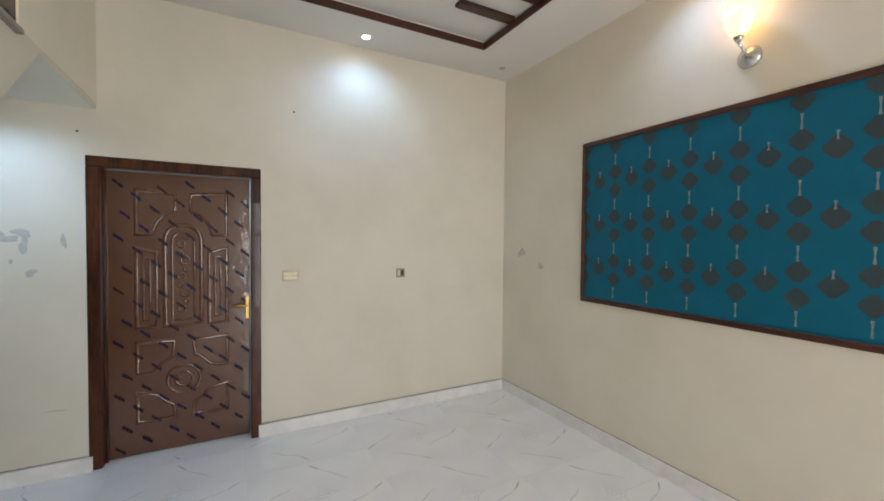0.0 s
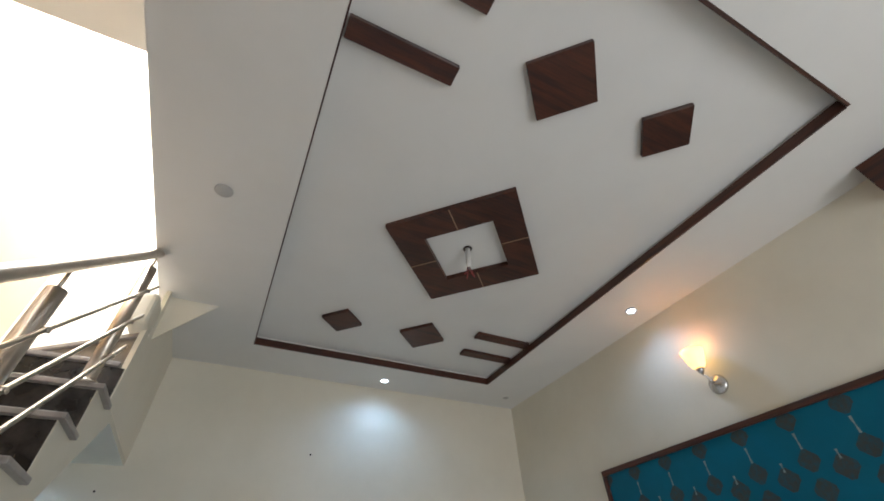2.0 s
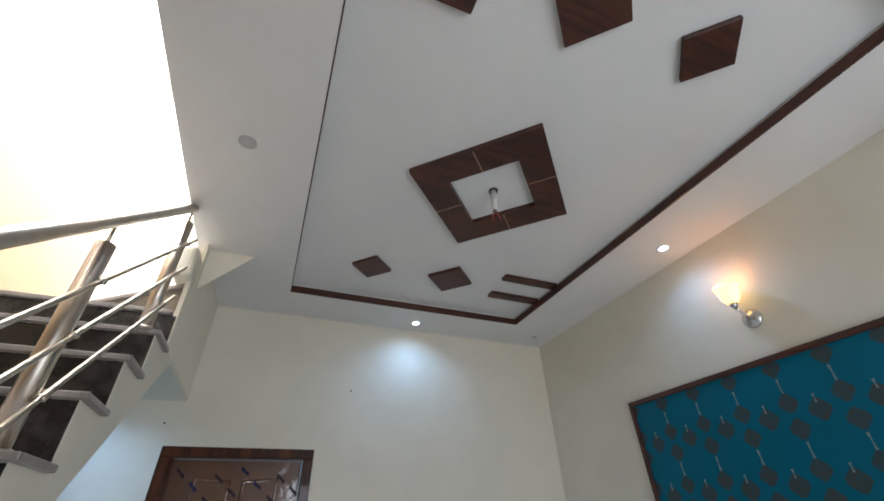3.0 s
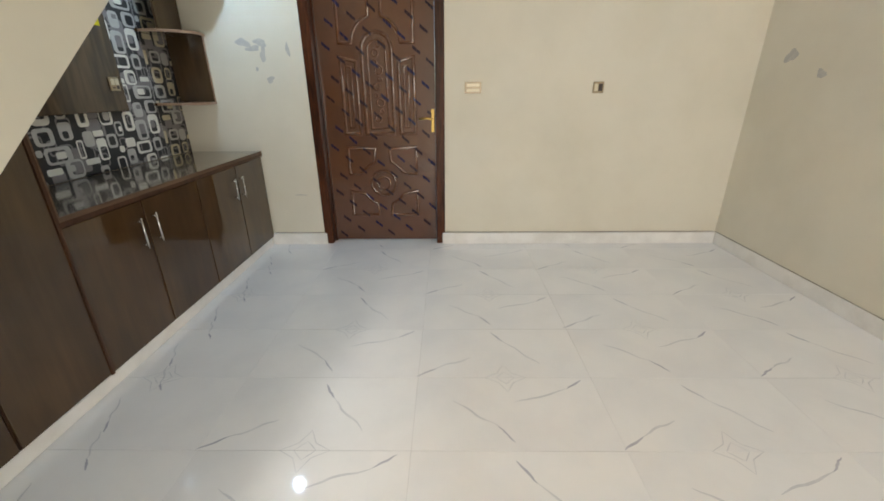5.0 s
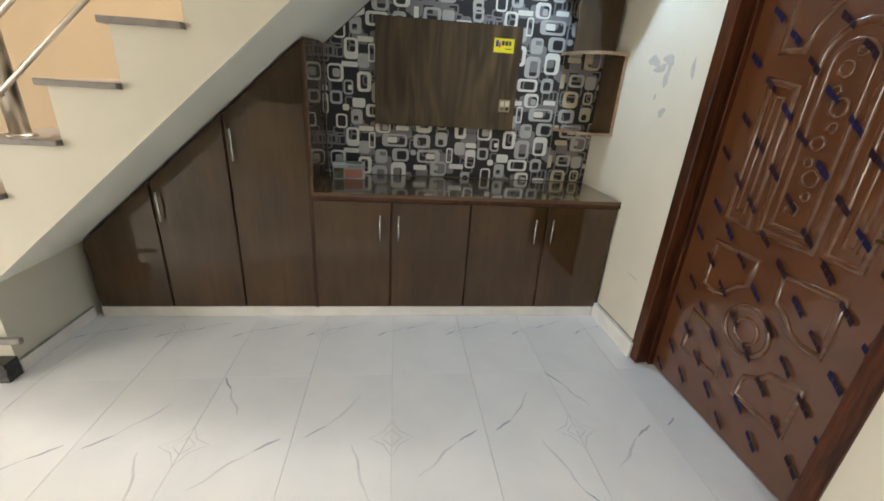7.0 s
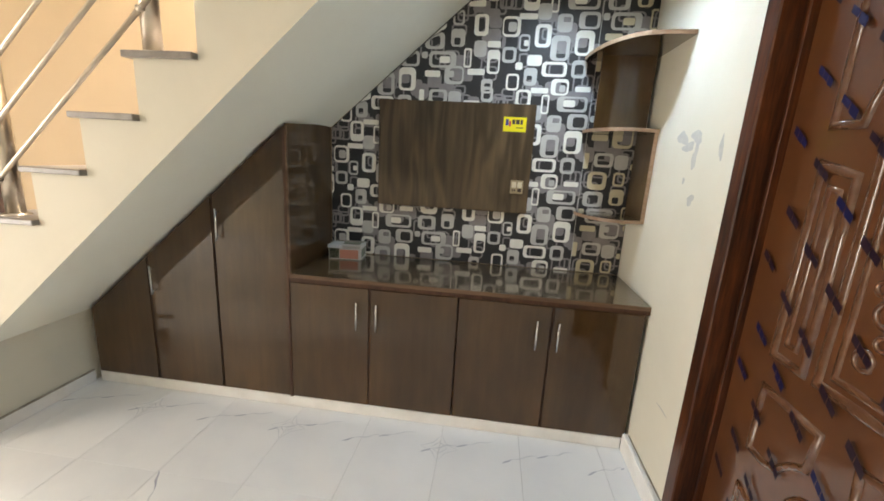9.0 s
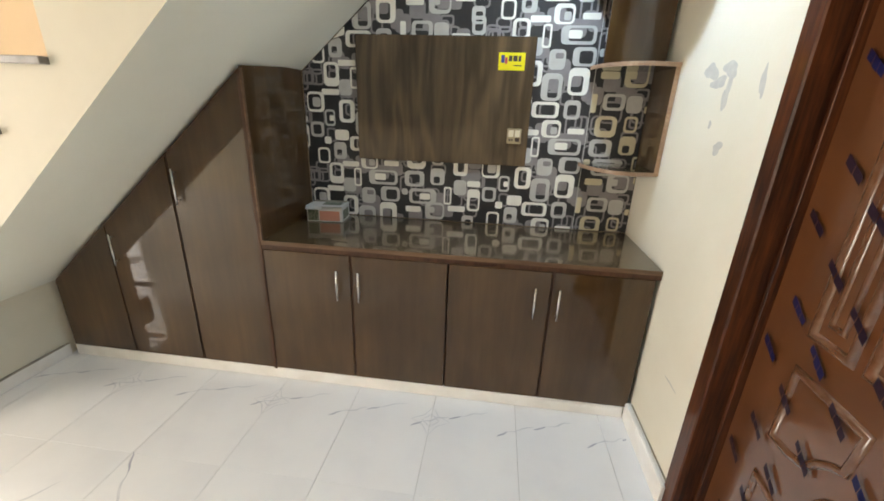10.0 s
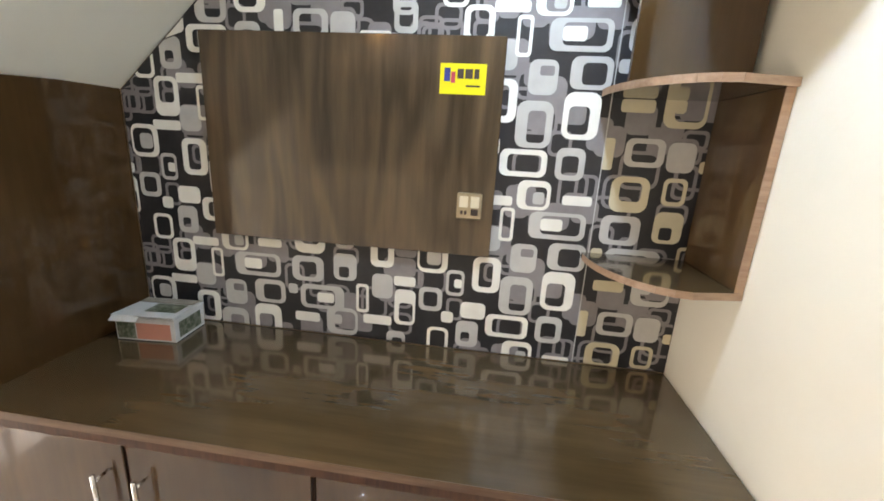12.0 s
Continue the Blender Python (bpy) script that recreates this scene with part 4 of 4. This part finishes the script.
def stem_shape(y, z0, z1, w, bm, x):
    pts = [(y - w * 0.5, z0), (y - w * 0.2, (z0 + z1) / 2), (y - w * 0.55, z1), (y + w * 0.55, z1), (y + w * 0.2, (z0 + z1) / 2), (y + w * 0.5, z0)]
    bm.faces.new([bm.verts.new(tclamp(x, *p)) for p in pts])


COLW, ROWH = 0.278, 0.335
for i in range(-1, 10):
    yc = 2.09 - 0.0 - COLW * i
    yc = 1.81 + COLW - COLW * i
    for j in range(-1, 5):
        zc = 2.20 - ROWH * j
        if TP0 + 0.02 < yc < TP1 - 0.02:
            for dz in (-0.100, 0.100):
                if TZ0 + 0.05 < zc + dz < TZ1 - 0.05:
                    blossom(yc, zc + dz, 0.056, mot, XE - 0.0066)
            if TZ0 + 0.06 < zc < TZ1 - 0.05:
                stem_shape(yc, zc - 0.045, zc + 0.035, 0.013, stm, XE - 0.0070)
        yo, zo = yc - COLW / 2, zc - 0.16
        if TP0 + 0.06 < yo < TP1 - 0.05 and TZ0 + 0.08 < zo < TZ1 - 0.05:
            blossom(yo, zo, 0.060, mot, XE - 0.0068)
            stem_shape(yo, zo + 0.035, zo + 0.080, 0.013, stm, XE - 0.0070)
part("print", mot, "motif", tp, "grey-brown damask blossoms", kind="stuff")
part("print", stm, "stem", tp, "pale stems of the damask", kind="stuff")

# ---- wall lamp ----
sc = thing("wall_lamp", (XE, 0.94, 2.61), "chrome wall lamp with a lit frosted glass bell shade", "wall lamp")
part("back_plate", lathe([(0.0, 0.0), (0.060, 0.0), (0.062, -0.008), (0.055, -0.020), (0.032, -0.032), (0.018, -0.045), (0.0, -0.05)], (XE - 0.0005, 0.94, 2.61), 28, "x"), "chrome", sc, "round chrome plate", smooth=True)
part("arm", tube([(XE - 0.04, 0.94, 2.615), (XE - 0.065, 0.94, 2.63), (XE - 0.085, 0.943, 2.655), (XE - 0.102, 0.947, 2.66), (XE - 0.105, 0.95, 2.69)], 0.008, 12), "chrome", sc, "curved chrome arm", smooth=True)
part("collar", lathe([(0.0, 0.0), (0.012, 0.0), (0.022, 0.018), (0.027, 0.034), (0.02, 0.036)], (XE - 0.105, 0.95, 2.672), 20), "chrome", sc, smooth=True)
shade_prof = [(1.02 * a, 1.0 * b) for a, b in [(0.018, 0.0), (0.032, 0.006), (0.048, 0.03), (0.057, 0.06), (0.063, 0.09), (0.073, 0.125), (0.070, 0.126), (0.060, 0.09), (0.053, 0.06), (0.044, 0.032), (0.028, 0.010)]]
shade = part("shade", lathe(shade_prof, (XE - 0.105, 0.95, 2.705), 32), "shade", sc, "glowing frosted glass bell", smooth=True)


# ---- ceiling lamps and covers ----
def downlight(x, y, z, lit, label):
    c = thing("downlight", (x, y, z), label, "ceiling lamp", "recessed ceiling lamps")
    part("ring", lathe([(0.030, -0.001), (0.046, -0.001), (0.048, -0.006), (0.040, -0.010), (0.032, -0.006), (0.030, -0.001)], (x, y, z), 28), "lamp_ring", c, "white ring", smooth=True)
    part("lens", lathe([(0.0, -0.004), (0.031, -0.004), (0.031, -0.001), (0.0, -0.001)], (x, y, z), 28), "led" if lit else "grey_plastic", c, "bright lens" if lit else "grey cover")


downlight(0.86, 3.0, ZC, True, "small round recessed ceiling lamp, lit cool white near the wall")
downlight(2.19, 1.16, ZC, True, "small round recessed ceiling lamp, lit cool white above the wall panel")
downlight(-1.40, 2.72, 2.43, True, "small round lamp under the landing, lit cool white")
for x, y, r in ((-0.68, 1.15, 0.045), (2.2, 2.95, 0.03)):
    solid("blank_cover", lathe([(0.0, -0.006), (r * 0.8, -0.006), (r, -0.003), (r, 0.0), (0.0, 0.0)], (x, y, ZC), 24), "grey_plastic",
          "grey round blank cover on the ceiling", "cover", at=(x, y, ZC), smooth=True)


# ---- mahogany boards in the ceiling recess ----
def ceiling_board(name, bm, label, mat="mahogany"):
    at = (0.8, 1.2, ZT)
    return solid(name, bm, mat, label, "ceiling board", at=at, group="mahogany ceiling boards")


def lozenge(x, y, r):
    return prism([(x - r, y), (x, y - r), (x + r, y), (x, y + r)], "z", ZT - 0.028, ZT - 0.0005, 0.002)


for x, y, r, lab in ((0.225, 2.21, 0.158, "small mahogany lozenge board on the ceiling"), (0.895, 2.19, 0.20, "larger mahogany lozenge board on the ceiling"),
                     (0.59, -0.035, 0.198, "larger mahogany lozenge board on the ceiling"), (1.215, -0.055, 0.160, "small mahogany lozenge board on the ceiling")):
    ceiling_board("ceiling_lozenge", lozenge(x, y, r), lab)
for x0, x1, y0, y1 in ((1.315, TX1 - 0.014, 1.97, 2.05), (1.335, TX1 - 0.014, 2.27, 2.355), (TX0 + 0.014, 0.145, 0.095, 0.185), (TX0 + 0.014, 0.145, -0.215, -0.125)):
    ceiling_board("ceiling_batten", box(x0, x1, y0, y1, ZT - 0.028, ZT - 0.0005, 0.003), "mahogany batten across the ceiling edge")
cf = thing("ceiling_frame", (0.735, 1.105, ZT), "mahogany square ceiling frame turned cornerwise, with pale joints", "ceiling frame")
FX, FY, RO, RI = 0.735, 1.105, 0.555, 0.305
corner_o = [(FX - RO, FY), (FX, FY - RO), (FX + RO, FY), (FX, FY + RO)]
corner_i = [(FX - RI, FY), (FX, FY - RI), (FX + RI, FY), (FX, FY + RI)]
for i in range(4):
    j = (i + 1) % 4
    part("frame_board", prism([corner_o[i], corner_o[j], corner_i[j], corner_i[i]], "z", ZT - 0.035, ZT - 0.0005), "mahogany", cf)
    mo = Vector(((corner_o[i][0] + corner_o[j][0]) / 2, (corner_o[i][1] + corner_o[j][1]) / 2))
    mi = Vector(((corner_i[i][0] + corner_i[j][0]) / 2, (corner_i[i][1] + corner_i[j][1]) / 2))
    d = (mo - mi).normalized()
    s = Vector((-d.y, d.x)) * 0.003
    part("joint_strip", prism([tuple(mi - s), tuple(mo - s), tuple(mo + s), tuple(mi + s)], "z", ZT - 0.0365, ZT - 0.0345), "brass_line", cf, "pale joint line")
fh = thing("fan_point", (0.735, 1.105, ZT), "ceiling fan outlet with a plastic pipe and hanging red wires", "ceiling outlet")
part("outlet_box", lathe([(0.0, -0.004), (0.020, -0.004), (0.026, -0.009), (0.029, -0.006), (0.029, 0.0), (0.0, 0.0)], (0.735, 1.105, ZT), 24), "dark_plastic", fh, "round outlet box", smooth=True)
part("pipe", tube([(0.735, 1.105, ZT - 0.005), (0.733, 1.107, ZT - 0.10), (0.731, 1.109, ZT - 0.155)], 0.017, 14), "pvc", fh, "pale plastic pipe", smooth=True)
wi = bmesh.new()
for k in range(4):
    a = k * 1.6
    pts = [(0.731 + 0.004 * math.cos(a), 1.109 + 0.004 * math.sin(a), ZT - 0.15)]
    for i in range(1, 9):
        t = i / 8
        pts.append((0.731 + (0.035 * math.sin(math.pi * t)) * math.cos(a), 1.109 + (0.035 * math.sin(math.pi * t)) * math.sin(a), ZT - 0.15 - 0.07 * math.sin(math.pi * t * 0.9)))
    tube(pts, 0.0028, 6, wi)
part("wires", wi, "wire", fh, "red insulated wires", smooth=True)

# pelmet high on the east wall
solid("pelmet", box(XE - 0.16, XE - 0.001, -1.9, -0.34, 3.07, ZC - 0.001, 0.004), "mahogany_y", "dark red-brown wooden pelmet box under the ceiling", "pelmet", at=(XE - 0.08, -1.1, 3.05))

# ---- small marks on the walls ----
def blob(name, cx_, cz_, rx, rz, seed, wall="y", label="grey plaster repair patch on the cream wall"):
    rg = random.Random(seed)
    bm = bmesh.new()
    ph = [rg.uniform(0, 6.28) for _ in range(3)]
    pts = []
    for i in range(30):
        a = 2 * math.pi * i / 30
        k = 1 + 0.22 * math.sin(2 * a + ph[0]) + 0.15 * math.sin(3 * a + ph[1]) + 0.08 * math.sin(5 * a + ph[2])
        u, v = cx_ + rx * k * math.cos(a), cz_ + rz * k * math.sin(a)
        pts.append((u, YN - 0.0012, v) if wall == "y" else (XE - 0.0012, u, v))
    lo = [bm.verts.new(p) for p in pts]
    bm.faces.new(lo)
    return bm


def patch(specs, label, wall="y"):
    at = (specs[0][0], YN, specs[0][1]) if wall == "y" else (XE, specs[0][0], specs[0][1])
    c = thing("wall_patch", at, label, "wall patch")
    for i, s in enumerate(specs):
        part("smear", blob("p", *s, seed=11 + i * 3, wall=wall), "plaster_patch", c)


patch([(-1.43, 1.60, 0.050, 0.028), (-1.36, 1.56, 0.045, 0.022), (-1.30, 1.60, 0.045, 0.026), (-1.29, 1.52, 0.022, 0.05), (-1.26, 1.345, 0.028, 0.022), (-1.35, 1.42, 0.012, 0.012)],
      "grey plaster repair smears beside the door")
patch([(-1.10, 1.55, 0.014, 0.045)], "thin grey smear beside the door frame")
patch([(-1.15, 0.44, 0.050, 0.004)], "thin grey scratch low on the wall")
patch([(2.90, 1.46, 0.05, 0.04), (2.62, 1.34, 0.03, 0.03)], "faint grey smears on the cream wall", "x")
for x, z in ((0.32, 2.60), (-1.02, 2.27)):
    solid("nail", lathe([(0.0, -0.02), (0.007, -0.02), (0.007, -0.014), (0.003, -0.012), (0.003, 0.0)], (x, YN, z), 10, "y"), "dark_plastic", "small dark wall plug in the plaster", "nail", at=(x, YN, z))

# ---- floor tiles and their veins ----
TILE_X, TILE_Y, GX, GY = 0.812, 0.413, -0.86, 0.985
floor_ob = bpy.data.objects["floor"]
tile_mesh = {}
for i in range(-2, 5):
    for j in range(-10, 6):
        x0, x1 = max(GX + i * TILE_X, XA), min(GX + (i + 1) * TILE_X, XE)
        y0, y1 = max(GY + j * TILE_Y, YS), min(GY + (j + 1) * TILE_Y, YN + T)
        if x1 - x0 < 0.02 or y1 - y0 < 0.02:
            continue
        key = (round(x1 - x0, 3), round(y1 - y0, 3))
        if key not in tile_mesh:
            hw, hd_ = key[0] / 2 - 0.0002, key[1] / 2 - 0.0007
            tile_mesh[key] = finish("tile", box(-hw, hw, -hd_, hd_, -0.006, 0.0, 0.0006), "tile")
        t = new("tile", tile_mesh[key])
        t.location = ((x0 + x1) / 2, (y0 + y1) / 2, 0)
        t.parent = floor_ob

pale, dark = bmesh.new(), bmesh.new()
rng = random.Random(21)


def on_floor(p):
    return XF + 0.03 < p[0] < XE - 0.03 and -2.7 < p[1] < YN - 0.04


def stroke(bm, pts, w, z):
    """A thin vein that swells in the middle."""
    n = len(pts)
    prev = None
    for i, p in enumerate(pts):
        a, b = Vector(pts[max(0, i - 1)]), Vector(pts[min(n - 1, i + 1)])
        d = (b - a).normalized()
        nn = Vector((-d.y, d.x)) * (w * (0.12 + 0.88 * math.sin(math.pi * (i + 0.5) / n)) / 2)
        cur = (bm.verts.new((p[0] + nn.x, p[1] + nn.y, z)), bm.verts.new((p[0] - nn.x, p[1] - nn.y, z)))
        if prev:
            bm.faces.new((prev[0], prev[1], cur[1], cur[0]))
        prev = cur


def vein(bm, p, q, w, z, n=9, wander=0.008):
    """A wavering vein from p to q."""
    a, b = Vector(p), Vector(q)
    side = Vector((-(b - a).y, (b - a).x)).normalized()
    ph, k = rng.uniform(0, 6.28), rng.uniform(5, 8)
    pts = []
    for i in range(n + 1):
        t = i / n
        c = a + (b - a) * t + side * (wander * math.sin(ph + k * t) * math.sin(math.pi * t) + rng.uniform(-0.002, 0.002))
        if on_floor(c):
            pts.append(tuple(c))
    if len(pts) > 2:
        stroke(bm, pts, w, z)


# the marbled print comes back on every second tile, half a step on in the next column
MARKS = (((-0.41, 1.262), (-0.468, 1.352), (-0.25, 1.08)), ((-0.463, 1.440), (-0.522, 1.525), (-0.70, 1.66)),
         ((-0.86, 0.985), (-0.765, 1.045), (-0.60, 1.13)), ((-0.17, 1.727), (-0.090, 1.785), (-0.42, 1.64)))
for i in range(-1, 4):
    for j in range(-6, 4):
        sx, sy = 0.812 * i, 0.826 * j + (0.413 if i % 2 else 0.0)
        for m_i, (p, q, tail_end) in enumerate(MARKS):
            jog = rng.uniform(-0.012, 0.012)
            p, q, e = ((v[0] + sx + jog, v[1] + sy - jog) for v in (p, q, tail_end))
            if p[0] < GX - 0.005:
                continue
            z = 0.0004 + 0.00002 * m_i
            far = p if (Vector(e) - Vector(q)).length > (Vector(e) - Vector(p)).length else q
            vein(dark, p, q, rng.uniform(0.007, 0.011), 0.0006, 7, 0.002)
            vein(pale, far, e, 0.010, z)
        # printed lozenge with drawn-out tips
        cx_, cy_ = -0.45 + sx, 0.985 + sy
        if not (on_floor((cx_ - 0.12, cy_ - 0.12)) and on_floor((cx_ + 0.12, cy_ + 0.12))):
            continue
        for r_, out in ((0.042, 0.0), (0.066, 0.030)):
            for k in range(4):
                a0, a1 = radians(90 * k), radians(90 * k + 90)
                p = (cx_ + (r_ + out) * math.cos(a0), cy_ + (r_ + out) * math.sin(a0))
                q = (cx_ + (r_ + out) * math.cos(a1), cy_ + (r_ + out) * math.sin(a1))
                m_ = (cx_ + r_ * 0.72 * math.cos((a0 + a1) / 2), cy_ + r_ * 0.72 * math.sin((a0 + a1) / 2))
                stroke(pale, [p, tuple((Vector(p) + Vector(m_)) / 2), m_, tuple((Vector(m_) + Vector(q)) / 2), q], 0.0045, 0.00055 + out * 0.001)
# the narrow cut column along the cabinets
for j in range(-4, 6):
    for p, q in (((-1.215, 0.895), (-1.250, 0.945)), ((-1.285, 1.070), (-1.312, 1.130))):
        vein(dark, (p[0], p[1] + 0.413 * j), (q[0], q[1] + 0.413 * j), 0.009, 0.0006, 6, 0.002)
        vein(pale, (q[0], q[1] + 0.413 * j), (q[0] - 0.05, q[1] + 0.13 + 0.413 * j), 0.008, 0.0004)
tagged(new("floor_veins", finish("floor_veins", pale, "vein")), label="fine grey veins printed in the white floor tiles", category="floor vein", kind="stuff")
tagged(new("floor_veins", finish("floor_veins", dark, "vein_dark")), label="short dark grey veins printed in the white floor tiles", category="floor vein", kind="stuff")
